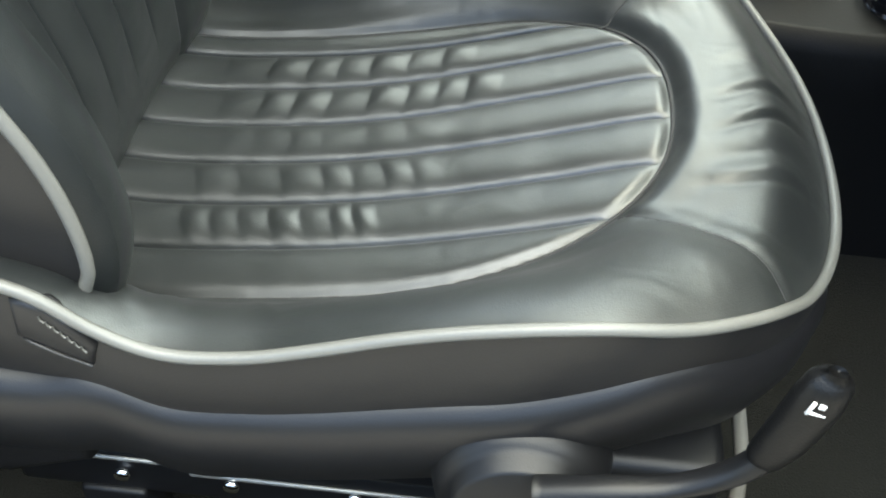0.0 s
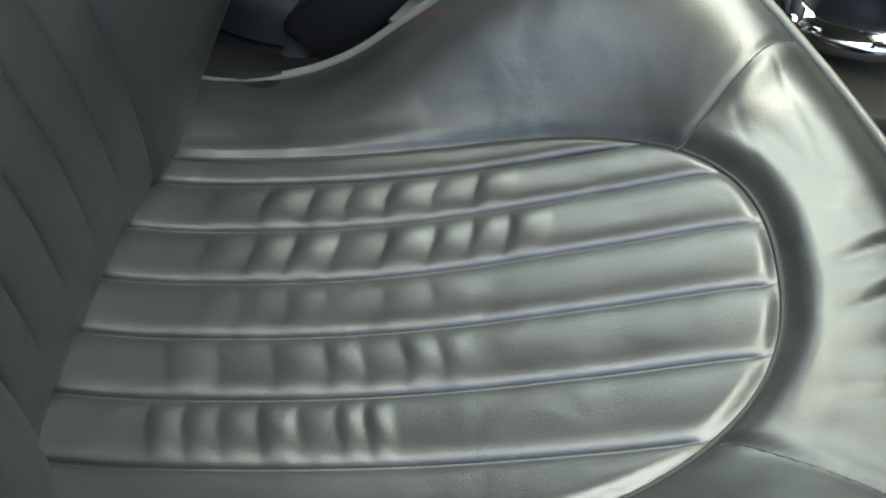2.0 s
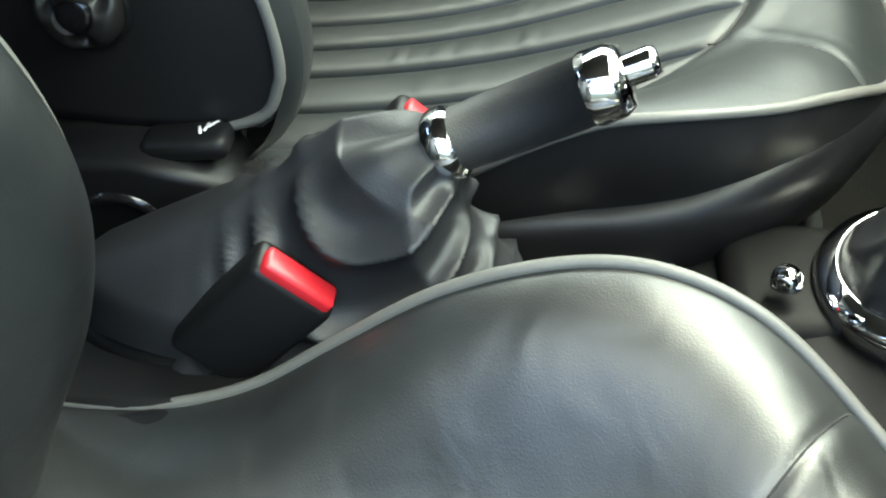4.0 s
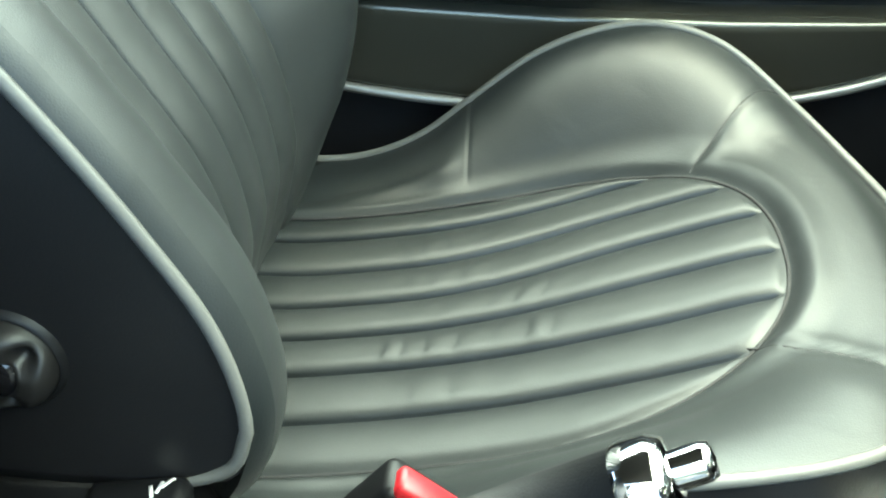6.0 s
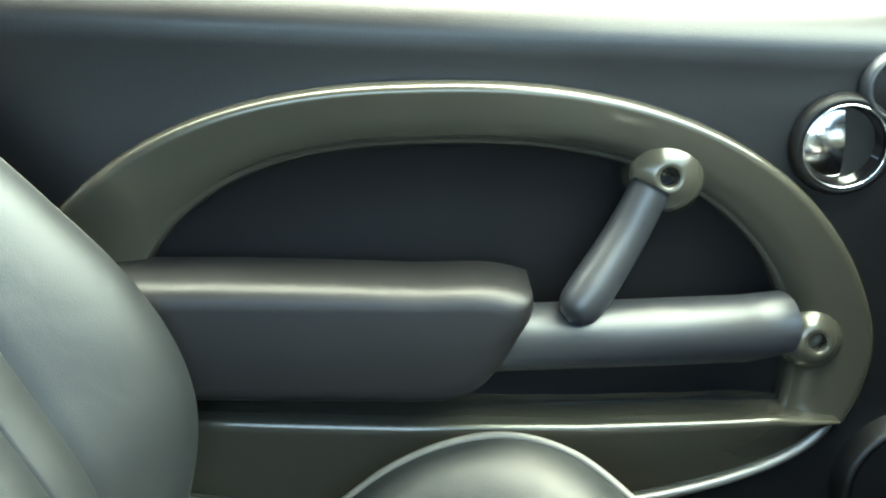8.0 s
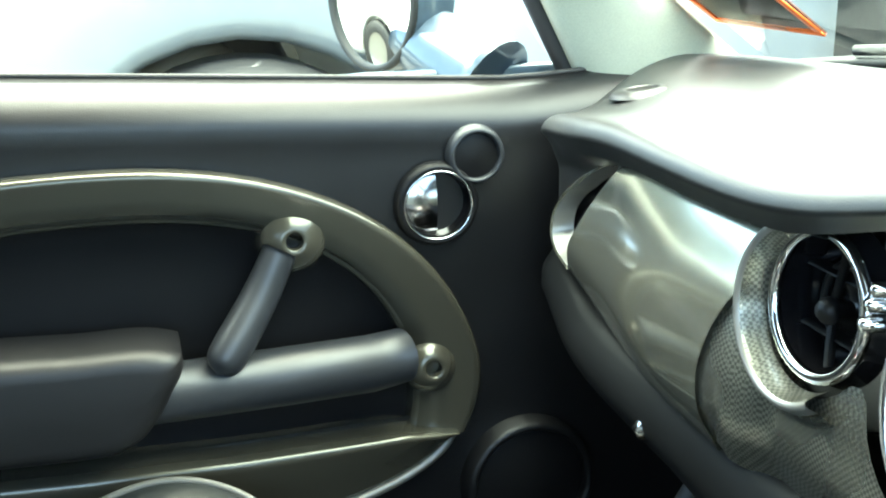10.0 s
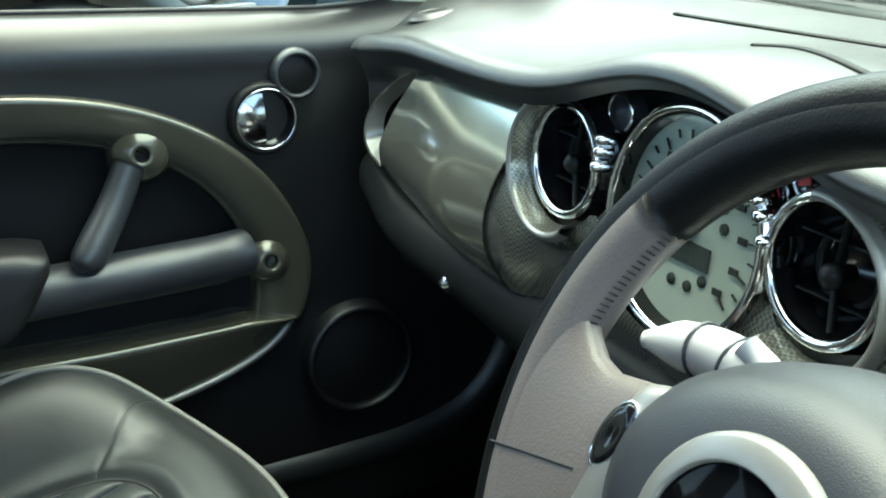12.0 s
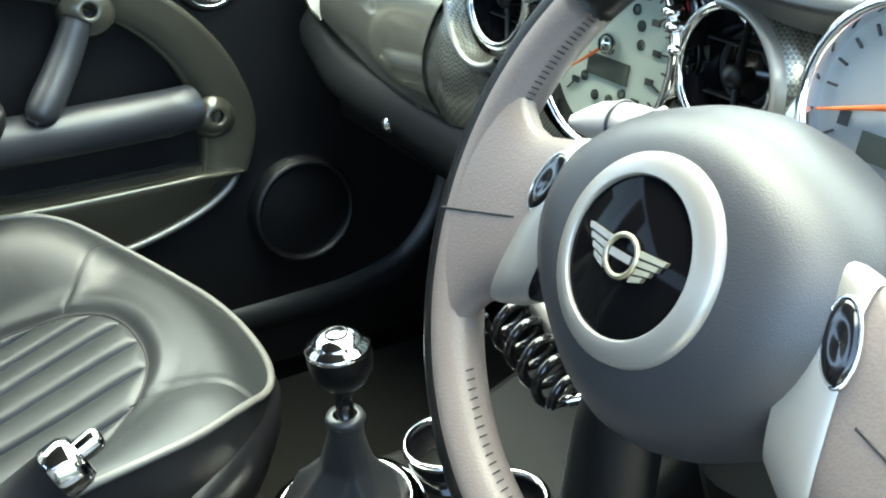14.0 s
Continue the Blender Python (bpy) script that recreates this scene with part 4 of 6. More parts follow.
def lower_pad(u, v):
    y = 0.652 - 1.304 * u
    hi = np.interp(y, (-0.66, 0.15, 0.25, 0.40, 0.50, 0.60, 0.66), (0.581, 0.579, 0.578, 0.577, 0.581, 0.606, 0.618))
    lo = lower_z(y)
    z = hi + (lo - hi) * np.clip(v / 0.7, 0, 1)
    bow = np.sin(np.clip(v / 0.7, 0, 1) * math.pi * 0.8 + 0.25)
    x = 0.735 + 0.02 * smoothstep((np.abs(y) - 0.45) / 0.2) + 0.8 * end_turn(y) - 0.035 * bow + np.clip((v - 0.7) / 0.3, 0, 1) * 0.25 + 0.05 * np.clip(1 - v / 0.05, 0, 1)
    z = z - np.clip((v - 0.7) / 0.3, 0, 1) * 0.02
    return x, y, z


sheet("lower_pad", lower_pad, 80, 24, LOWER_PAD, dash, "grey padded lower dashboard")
part("glovebox_void", rbox((0.40, 1.28, 0.16), (0.98, 0, 0.52), 0.01), PLASTIC, dash)


def panel_x(s):
    """The bowed section of the panels: s from the upper edge to the lower one."""
    return soft_interp(np.asarray(s, float), (0, 0.12, 0.3, 0.5, 0.7, 0.85, 1.0), (0.735, 0.7235, 0.708, 0.6955, 0.691, 0.694, 0.706))


def end_panel(sy):
    """Gloss panel from the woven fascia to the oblique cut by the side vent, and the vent's rim, bevel and cup."""
    n, m = 26, 48
    w = np.linspace(0, 1, m)
    top = spline([(0.165, 0.749), (0.26, 0.747), (0.345, 0.741), (0.410, 0.734), VENT_NEAR[0]], m)
    foot = spline([(0.224, 0.568), (0.30, 0.570), (0.39, 0.577), (0.47, 0.588), VENT_NEAR[-1]], m)
    near = spline(VENT_NEAR, n)
    split = spline([(0.165, 0.749), (0.192, 0.720), (0.215, 0.688), (0.228, 0.657), (0.236, 0.625), (0.235, 0.598), (0.224, 0.568)], n)
    lanes = []
    for i, q in enumerate(np.linspace(0, 1, n)):
        p = top * (1 - q) + foot * q + np.outer(1 - w, split[i]) + np.outer(w, near[i])
        p -= np.outer((1 - q) * (1 - w), top[0]) + np.outer((1 - q) * w, top[-1]) + np.outer(q * (1 - w), foot[0]) + np.outer(q * w, foot[-1])
        k = smoothstep((p[:, 0] - 0.30) / 0.20)
        x = panel_x(q) * (1 - k) + float(soft_interp(np.array(q), (0, 0.3, 0.55, 0.8, 1.0), (0.7300, 0.7205, 0.7140, 0.7130, 0.7200))) * k
        lanes.append(np.stack([x, sy * p[:, 0], p[:, 1]], 1))
    near3 = np.stack([lane[-1] for lane in lanes])
    lanes.insert(0, lanes[0] + (0.03, 0, 0))
    lanes.append(lanes[-1] + (0.03, 0, 0))
    mesh_part("gloss_panel", np.concatenate(lanes), grid_faces(len(lanes), m), TRIM_GLOSS, dash, "glossy bronze dashboard panel")
    # rim round the far side of the opening
    far = spline(VENT_FAR, 40)
    mid = np.array([0.535, 0.660])
    fx = np.linspace(0.7300, 0.7200, 40) + 0.0060 * np.sin(math.pi * np.linspace(0, 1, 40)) ** 0.7
    wide = 0.0052 * np.sin(math.pi * np.linspace(0, 1, 40)) ** 0.35 + 0.0003
    inn = far + (mid - far) / np.linalg.norm(mid - far, axis=1)[:, None] * wide[:, None]
    half = (far + inn) / 2
    ring = [np.stack([fx + d, sy * e[:, 0], e[:, 1]], 1) for e, d in ((far, 0.030), (far, 0.0012), (half, -0.0012), (inn, 0.0005))]
    mesh_part("side_vent_rim", np.concatenate(ring), grid_faces(4, 40), TRIM_GLOSS, dash, "glossy side vent surround")
    # bevel and cup, all round the opening
    loop = np.concatenate([ring[-1], near3[::-1][1:-1]])
    c = np.array([0.0, sy * 0.538, 0.661])
    rows = []
    for scale, depth in ((1.0, 0.0), (0.97, 0.006), (0.92, 0.014), (0.86, 0.020)):
        r = c + (loop - c) * (1, scale, scale)
        r[:, 0] = loop[:, 0] + depth
        rows.append(r)
    mesh_part("side_vent_bevel", np.concatenate(rows), grid_faces(4, len(loop), False, True), SILVER, dash, "silver bevel of the side vent")
    cup = [rows[-1]]
    for scale, depth in ((0.80, 0.045), (0.62, 0.066), (0.02, 0.069)):
        r = c + (loop - c) * (1, scale, scale)
        r[:, 0] = 0.7225 + depth
        cup.append(r)
    mesh_part("side_vent_cup", np.concatenate(cup), grid_faces(4, len(loop), False, True), GLOSS_BLACK, dash)


end_panel(1)
end_panel(-1)
# woven middle fascia, under the dials
lanes = []
for s in np.linspace(0, 1, 10):
    yy = np.linspace(0.285, -0.285, 70)
    ya = np.abs(yy)
    topz = np.minimum(np.where(ya > 0.15, 0.74, 0.672), np.minimum(np.where(ya < 0.092, 0.697 - np.sqrt(np.clip(0.092**2 - ya**2, 0, None)), 9), np.where(np.abs(ya - 0.147) < 0.054, 0.702 - np.sqrt(np.clip(0.054**2 - (ya - 0.147) ** 2, 0, None)), 9)))
    topz = np.minimum(topz, np.interp(ya, (0.16, 0.20, 0.25, 0.285), (0.742, 0.738, 0.725, 0.70)))
    zz = topz + (0.566 - topz) * s
    lanes.append(np.stack([0.003 + panel_x((0.749 - zz) / 0.181) + 0.016 * (1 - smoothstep((ya - 0.165) / 0.05)), yy, zz + 0 * yy], 1))
mesh_part("middle_fascia", np.concatenate(lanes), grid_faces(10, 70), CARBON, dash, "woven-pattern grey middle fascia")


def vent(cx, cy, cz, r, axis, parent, bezel=True, ring=True):
    A = Vector(axis).normalized()
    if bezel:
        # lip, bowl and skirt stand only on the outer and lower side
        q = Vector((0.702, cy * 1.035, cz - 0.006))
        out, up = Vector((0, math.copysign(1, cy), 0)), Vector((0.10, 0, 1)).normalized()

        def crescent(profile):
            V = []
            for r, h in profile:
                for a in np.linspace(radians(-128), radians(97), 52):
                    V.append(tuple(q + A * h + r * (out * math.cos(a) + up * math.sin(a))))
            return V, grid_faces(len(profile), 52)

        mesh_part("bezel_lip", *crescent([(0.0535, 0.0006), (0.0550, 0.0028), (0.0575, 0.0030), (0.0595, 0.0005), (0.0620, -0.005)]), SILVER, parent, "bright bevelled lip")
        mesh_part("bezel_bowl", *crescent([(0.0485, -0.017), (0.0500, -0.012), (0.0520, -0.004), (0.0538, 0.0008)]), CARBON, parent, "woven-pattern bowl round the vent")
        mesh_part("bezel_skirt", *crescent([(0.0610, -0.004), (0.068, -0.010), (0.074, -0.022), (0.076, -0.05)]), CARBON, parent)
        mesh_part("bezel_recess", *lathe([(r * 0.99, -0.004), (r * 1.08, -0.010), (r * 1.16, -0.016)], Vector((cx, cy, cz)), A, 48), GLOSS_BLACK, parent)
    if ring:
        mesh_part("vent_ring", *torus((cx, cy, cz), A, r, 0.0042), CHROME, parent, "chrome vent ring")
    mesh_part("vent_cup", *lathe([(0.0, -0.055), (r * 0.6, -0.052), (r * 0.95, -0.03), (r * 0.98, 0.0)], (cx, cy, cz), A, 40), GLOSS_BLACK, parent)
    side = A.cross(Vector((0, 0, 1))).normalized()
    up = side.cross(A).normalized()
    mesh_part("vent_hoop", *torus(Vector((cx, cy, cz)) - A * 0.024, A, r * 0.55, 0.0035, 32, 8), PLASTIC, parent)
    for k in (-0.5, 0.35):
        half = r * 0.86 * math.sqrt(1 - k * k)
        c = Vector((cx, cy, cz)) - A * 0.022 + up * (k * r)
        mesh_part("vent_vane", *sweep([c - side * half, c, c + side * half], 0.0075, 8, flat=0.22), PLASTIC, parent)
    mesh_part("vent_knob", *lathe([(0.0, 0.009), (0.005, 0.008), (0.0085, 0.004), (0.009, 0.0), (0.006, -0.004), (0.006, -0.014)], Vector((cx, cy, cz)) - A * 0.010 - up * 0.004, A, 18), PLASTIC, parent)
    mesh_part("vent_rib", *sweep([Vector((cx, cy, cz)) - A * 0.016 - up * 0.9 * r, Vector((cx, cy, cz)) - A * 0.012, Vector((cx, cy, cz)) - A * 0.016 + up * 0.9 * r], 0.004, 8, flat=0.5), PLASTIC, parent)


VENT_AX = (-1, 0, 0.10)
vent(0.719, 0.143, 0.707, 0.0455, VENT_AX, dash)
vent(0.719, -0.143, 0.707, 0.0455, VENT_AX, dash)
vent(0.762, 0.528, 0.664, 0.030, (-1, -0.10, 0.10), dash, bezel=False, ring=False)
# centre speedometer
SP, SA = Vector((0.722, -0.014, 0.697)), Vector((-1, 0, 0.14)).normalized()
mesh_part("speedo_housing", *lathe([(0.0765, -0.03), (0.0775, 0.008), (0.081, 0.013), (0.086, 0.009), (0.088, -0.02)], SP, SA, 64), CHROME, dash, "chrome speedometer rim")
mesh_part("speedo_bezel", *lathe([(0.0755, -0.004), (0.0775, 0.009)], SP, SA, 64), GLOSS_BLACK, dash)
dial = mesh_part("dial_face", *lathe([(0.0, -0.003), (0.04, -0.003), (0.0765, -0.003)], SP, SA, 64), DIAL, dash, "pale green speedometer dial")
S_side = Vector((0, -1, 0))
S_up = S_side.cross(SA).normalized() * -1 if S_side.cross(SA).z < 0 else S_side.cross(SA).normalized()


def on_dial(c, side, up, A, a, b, h):
    return Vector(c) + side * a + up * b + A * h


def plate(name, c, side, up, A, w, hgt, h, mat, parent, rot=0.0, thick=0.0015):
    s2, u2 = side * math.cos(rot) + up * math.sin(rot), up * math.cos(rot) - side * math.sin(rot)
    V = []
    for dz in (0, thick):
        for a, b in ((-w, -hgt), (w, -hgt), (w, hgt), (-w, hgt)):
            V.append(tuple(Vector(c) + s2 * a + u2 * b + A * (h + dz)))
    F = [(4, 5, 6, 7), (0, 1, 5, 4), (1, 2, 6, 5), (2, 3, 7, 6), (3, 0, 4, 7)]
    return mesh_part(name, V, F, mat, parent, smooth=False)


plate("display", on_dial(SP, S_side, S_up, SA, 0.0, -0.020, 0), S_side, S_up, SA, 0.025, 0.0085, -0.002, LCD, dial)
for k in range(23):
    a = radians(225 - k * 270 / 22)
    r = 0.065 if k % 2 else 0.062
    plate("dial_tick", on_dial(SP, S_side, S_up, SA, r * math.cos(a), r * math.sin(a), 0), S_side, S_up, SA, 0.003 if k % 2 else 0.0045, 0.0006, -0.002, DARK, dial, rot=a)
    if k % 2 == 0:
        plate("dial_figure", on_dial(SP, S_side, S_up, SA, 0.053 * math.cos(a), 0.053 * math.sin(a), 0), S_side, S_up, SA, 0.0042, 0.0024, -0.002, DARK, dial, rot=0.0)
for a, b in ((-0.030, 0.020), (-0.022, 0.031), (-0.008, 0.038), (0.008, 0.038), (0.022, 0.031), (0.030, 0.020), (0.033, 0.006), (-0.028, -0.032), (-0.012, -0.044), (0.006, -0.044), (0.020, -0.036)):
    mesh_part("warning_lamp", *lathe([(0.0, -0.0012), (0.0042, -0.0014), (0.0044, -0.0028)], on_dial(SP, S_side, S_up, SA, a, b, 0), SA, 14), LCD, dial)
mesh_part("needle_hub", *lathe([(0.0, 0.009), (0.006, 0.008), (0.0085, 0.005), (0.009, -0.002)], SP, SA, 20), CHROME, dial)
na = radians(214)
needle = [on_dial(SP, S_side, S_up, SA, r * math.cos(na), r * math.sin(na), 0.003) for r in (0.006, 0.03, 0.058)]
mesh_part("needle", *sweep(needle, [0.0016, 0.0012, 0.0006], 6), ORANGE, dial, "orange pointer")
mesh_part("dial_lens", *lathe([(0.0, 0.013), (0.04, 0.012), (0.0765, 0.0085)], SP, SA, 48), LENS, dash).visible_shadow = False
# small round switches over the vents
for yy, mat in ((0.099, PLASTIC_GREY), (-0.105, GLOSS_BLACK), (-0.140, GLOSS_BLACK)):
    c = Vector((0.742, yy, 0.752))
    mesh_part("switch_ring", *torus(c, VENT_AX, 0.0150, 0.0022, 36, 8), CHROME, dash)
    b = mesh_part("switch", *lathe([(0.0, 0.005), (0.010, 0.004), (0.0140, 0.0), (0.0140, -0.015)], c, VENT_AX, 28), mat, dash)
    if yy == -0.105:
        plate("hazard_mark", c, S_side, S_up, SA, 0.005, 0.005, 0.006, RED, b, rot=0.3)
for yy, zz in ((0.086, 0.728), (0.090, 0.715), (0.083, 0.738), (-0.092, 0.728), (-0.096, 0.712), (-0.088, 0.738)):
    mesh_part("stud", *lathe([(0.0, 0.004), (0.0045, 0.002), (0.0055, -0.012)], (0.712, yy, zz), VENT_AX, 14), CHROME, dash)
# demister outlet on the dash top
def dash_z(x, y):
    """Height of the dashboard's top at a place."""
    k = 1 + 0.085 * float(smoothstep(np.array((x - 0.745) / 0.12)))
    u_ = (0.655 - y / k) / 1.31
    lx = float(lip_x(np.array(y / k)))
    v_ = 0.25 + 0.75 * (x - lx - 0.020) / (1.06 - 0.10 * (2 * u_ - 1) ** 2 - lx - 0.020)
    return float(dash_top(np.array(u_), np.array(v_))[2])


dz_ = dash_z(0.812, 0.575)
mesh_part("demister_ring", *lathe([(0.015, -0.004), (0.016, 0.004), (0.019, 0.0045), (0.030, 0.003), (0.034, -0.002)], (0.812, 0.575, dz_), (-0.1, 0.08, 1), 32), DASH_SKIN, dash)
mesh_part("demister_hole", *lathe([(0.0, 0.0025), (0.015, 0.0035)], (0.812, 0.575, dz_), (-0.1, 0.08, 1), 24), TUNNEL, dash)
for slot in ([(0.933, 0.281), (0.942, 0.154), (0.945, 0.047), (0.945, -0.25)], [(0.850, 0.075), (0.822, 0.0), (0.806, -0.06), (0.800, -0.14)]):
    pts = []
    for x, y in spline(slot, 30):
        pts.append((x, y, dash_z(x, y) + 0.001))
    mesh_part("air_slot", *sweep(pts, 0.004, 6, flat=0.4), TUNNEL, dash)
mesh_part("glovebox_catch", *lathe([(0.0, 0.006), (0.006, 0.005), (0.009, 0.0)], (0.702, 0.337, 0.530), (-1, 0, -0.2), 16), CHROME, dash)

# ---------------------------------------------------------------- windscreen, pillars, wipers
def pillar(sy):
    V = []
    for c, ax, r in zip(spline([(0.935, sy * 0.725, 0.735), (0.825, sy * 0.712, 0.86), (0.645, sy * 0.64, 1.04), (0.47, sy * 0.57, 1.215)], 24), spline([(1, -0.12 * sy, 0.0), (1, -0.12 * sy, -0.15), (0.9, -0.1 * sy, -0.5), (0.7, -0.1 * sy, -0.7)], 24), np.linspace(0, 1, 24)):
        long = ax / np.linalg.norm(ax) * np.interp(r, (0, 0.3, 1), (0.115, 0.075, 0.05))
        for k in range(20):
            a = 2 * math.pi * k / 20
            V.append(tuple(c + long * math.cos(a) + np.array((0, 0.030 * math.sin(a), 0.012 * math.sin(a)))))
    ob = mesh_part("a_pillar", V, grid_faces(24, 20, False, True), PILLAR)
    rear = np.array(V).reshape(24, 20, 3)[:, 10]
    mesh_part("door_seal", *sweep(rear + np.array((-0.004, 0.010 * sy, 0)), 0.011, 10), RUBBER, ob, "black rubber door seal")
    return tagged(ob, "pale grey trimmed windscreen pillar", "car pillar", kind="structure")


pillar(1)
pillar(-1)
hdr = mesh_part("windscreen_header", *sweep([(0.455, 0.56, 1.205), (0.435, 0.3, 1.222), (0.43, 0, 1.226), (0.435, -0.3, 1.222), (0.455, -0.56, 1.205)], 0.035, 14, flat=0.6), PILLAR)
tagged(hdr, "pale grey trimmed windscreen header rail", "car pillar", kind="structure")
ws = sheet("windscreen", lambda u, v: (1.16 - 0.72 * v - 0.10 * (2 * u - 1) ** 2 * (1 - 0.5 * v), (0.70 - 0.13 * v) * (1 - 2 * u), 0.745 + 0.47 * v), 20, 14, GLASS)
tagged(ws, "clear tinted windscreen glass", "windscreen", kind="structure")
face_to(ws, (0.2, 0, 0.8))
scuttle = sheet("scuttle", lambda u, v: (1.08 + 0.25 * v - 0.10 * (2 * u - 1) ** 2, 0.70 - 1.40 * u, 0.757 + 0.0 * v), 20, 4, RUBBER)
tagged(scuttle, "black plastic scuttle under the windscreen", "scuttle panel", kind="structure")
bonnet = sheet("bonnet", lambda u, v: (1.30 + 0.68 * v - 0.10 * (2 * u - 1) ** 2, 0.72 - 1.44 * u, 0.755 - 0.10 * v ** 2 - 0.03 * (2 * u - 1) ** 4), 24, 10, BONNET)
tagged(bonnet, "dark painted car bonnet", "car bonnet", kind="structure")
for sh in (0.0, -0.60):
    wiper = thing("wiper", (1.20, 0.2 + sh, 0.76), "pale grey windscreen wiper arm and blade", "wiper", "windscreen wipers")
    blade_ = spline([(1.00, 0.605, 0.776), (1.03, 0.528, 0.786), (1.07, 0.418, 0.792), (1.12, 0.30, 0.782), (1.15, 0.15, 0.774)], 24) + (0.10 * (sh < 0), sh, 0)
    mesh_part("blade", *sweep(blade_, 0.0055, 8), WIPER, wiper)
    bow_ = spline([(1.025, 0.54, 0.797), (1.07, 0.425, 0.808), (1.10, 0.36, 0.806), (1.14, 0.25, 0.793)], 18) + (0.10 * (sh < 0), sh, 0)
    mesh_part("wiper_bow", *sweep(bow_, 0.0055, 8), WIPER, wiper)
    arm_ = spline([(1.085, 0.40, 0.812), (1.13, 0.26, 0.800), (1.19, 0.0, 0.778)], 14) + (0.10 * (sh < 0), sh, 0)
    mesh_part("wiper_arm", *sweep(arm_, np.linspace(0.006, 0.010, 14), 8), WIPER, wiper)
M_ = pose(0.943, 0.625, 0.842, 0, -57, 8)
bm = rbox((0.003, 0.17, 0.10), (0, 0, 0), 0.001, 1)
bmesh.ops.transform(bm, matrix=M_, verts=bm.verts)
stk = part("sticker", bm, DARK)
tagged(stk, "dark sticker with an orange edge on the windscreen", "sticker")
for a_, b_, w_, h_ in ((0, 0.046, 0.17, 0.008), (0, -0.046, 0.17, 0.008), (0.081, 0, 0.008, 0.084), (-0.081, 0, 0.008, 0.084)):
    bm = rbox((0.002, w_, h_), (-0.003, a_, b_), 0)
    bmesh.ops.transform(bm, matrix=M_, verts=bm.verts)
    part("sticker_edge", bm, ORANGE, stk, "orange edging")

# ---------------------------------------------------------------- steering wheel
WC = Vector((0.513, -0.3385, 0.6930))
WN = Vector((-math.cos(radians(25)), 0, math.sin(radians(25))))
WS = Vector((0, 1, 0))
WU = WN.cross(WS).normalized()
if WU.z < 0:
    WU = -WU
wheel = thing("steering_wheel", WC, "grey and taupe leather steering wheel with silver spokes", "steering wheel")


def wp(a, b, h=0.0):
    return WC + WS * a + WU * b + WN * h


RIM = 0.1755


def rim_arc(a0, a1, n, r=RIM):
    return [wp(r * math.cos(radians(a)), r * math.sin(radians(a))) for a in np.linspace(a0, a1, n)]


back_ = [wp((RIM + 0.0055) * math.cos(radians(a)), (RIM + 0.0055) * math.sin(radians(a)), 0.0012) for a in np.linspace(0, 360, 121)[:-1]]
mesh_part("rim_back", *sweep(back_, 0.0150, 20, closed=True), RIM_BLACK, wheel, "black back of the rim")
mesh_part("rim_top", *sweep(rim_arc(37, 143, 50), 0.0165, 20), RIM_BLACK, wheel, "black smooth leather rim")
mesh_part("rim_side", *sweep(rim_arc(-90, 37, 50), 0.0165, 20), TAUPE, wheel, "taupe stitched leather rim")
mesh_part("rim_side", *sweep(rim_arc(143, 270, 50), 0.0165, 20), TAUPE, wheel, "taupe stitched leather rim")
# airbag pad
rows_ = []
NP = 72
for s, h in ((1.16, -0.040), (1.18, -0.022), (1.15, -0.004), (1.08, 0.012), (0.97, 0.025), (0.80, 0.034), (0.62, 0.037), (0.45, 0.038)):
    for k in range(NP):
        a = 2 * math.pi * k / NP
        rad = 0.078 * (1 + 0.10 * math.cos(2 * a) + 0.035 * math.cos(4 * a) - 0.012 * math.sin(a) + 0.03 * math.sin(3 * a))
        rows_.append(tuple(wp(rad * s * math.cos(a), rad * s * math.sin(a), h)))
mesh_part("airbag_pad", rows_, grid_faces(8, NP, False, True), WHEEL_PAD, wheel, "blue-grey airbag cover")
mesh_part("emblem_ring", *lathe([(0.0369, 0.0380), (0.0371, 0.0436), (0.0375, 0.0446), (0.0382, 0.0449), (0.0465, 0.0414), (0.0480, 0.0406), (0.0489, 0.0392), (0.0495, 0.036), (0.0498, 0.030)], WC, WN, 56), SILVER, wheel, "satin silver ring")
mesh_part("emblem_disc", *lathe([(r, 0.0458 - 2.4 * r * r) for r in np.linspace(0, 0.0372, 14)], WC, WN, 48), EMBLEM, wheel, "glossy black disc with a winged badge")
# the right wing's golden reflection is put into its metal colour
for s, m in ((1, SILVER), (-1, WARM_METAL)):
    for k in range(4):
        y0, y1 = 0.009, 0.026 - 0.003 * k
        V = []
        for h in (0.0446, 0.0472):
            for a, b in ((y0, 0.006 - 0.004 * k), (y1, 0.007 - 0.0036 * k), (y1 - 0.001, 0.0045 - 0.0036 * k), (y0, 0.003 - 0.004 * k)):
                V.append(tuple(wp(s * a, b, h)))
        mesh_part("badge_feather", V, [(4, 5, 6, 7), (0, 1, 5, 4), (1, 2, 6, 5), (2, 3, 7, 6), (3, 0, 4, 7)], m, wheel, smooth=False)
mesh_part("badge_ring", *torus(wp(0, 0, 0.0472), WN, 0.0095, 0.0014, 32, 8), WARM_METAL, wheel)
plate("badge_bar", wp(0, 0, 0.0), -WS, WU, WN, 0.007, 0.0018, 0.0467, SILVER, wheel)
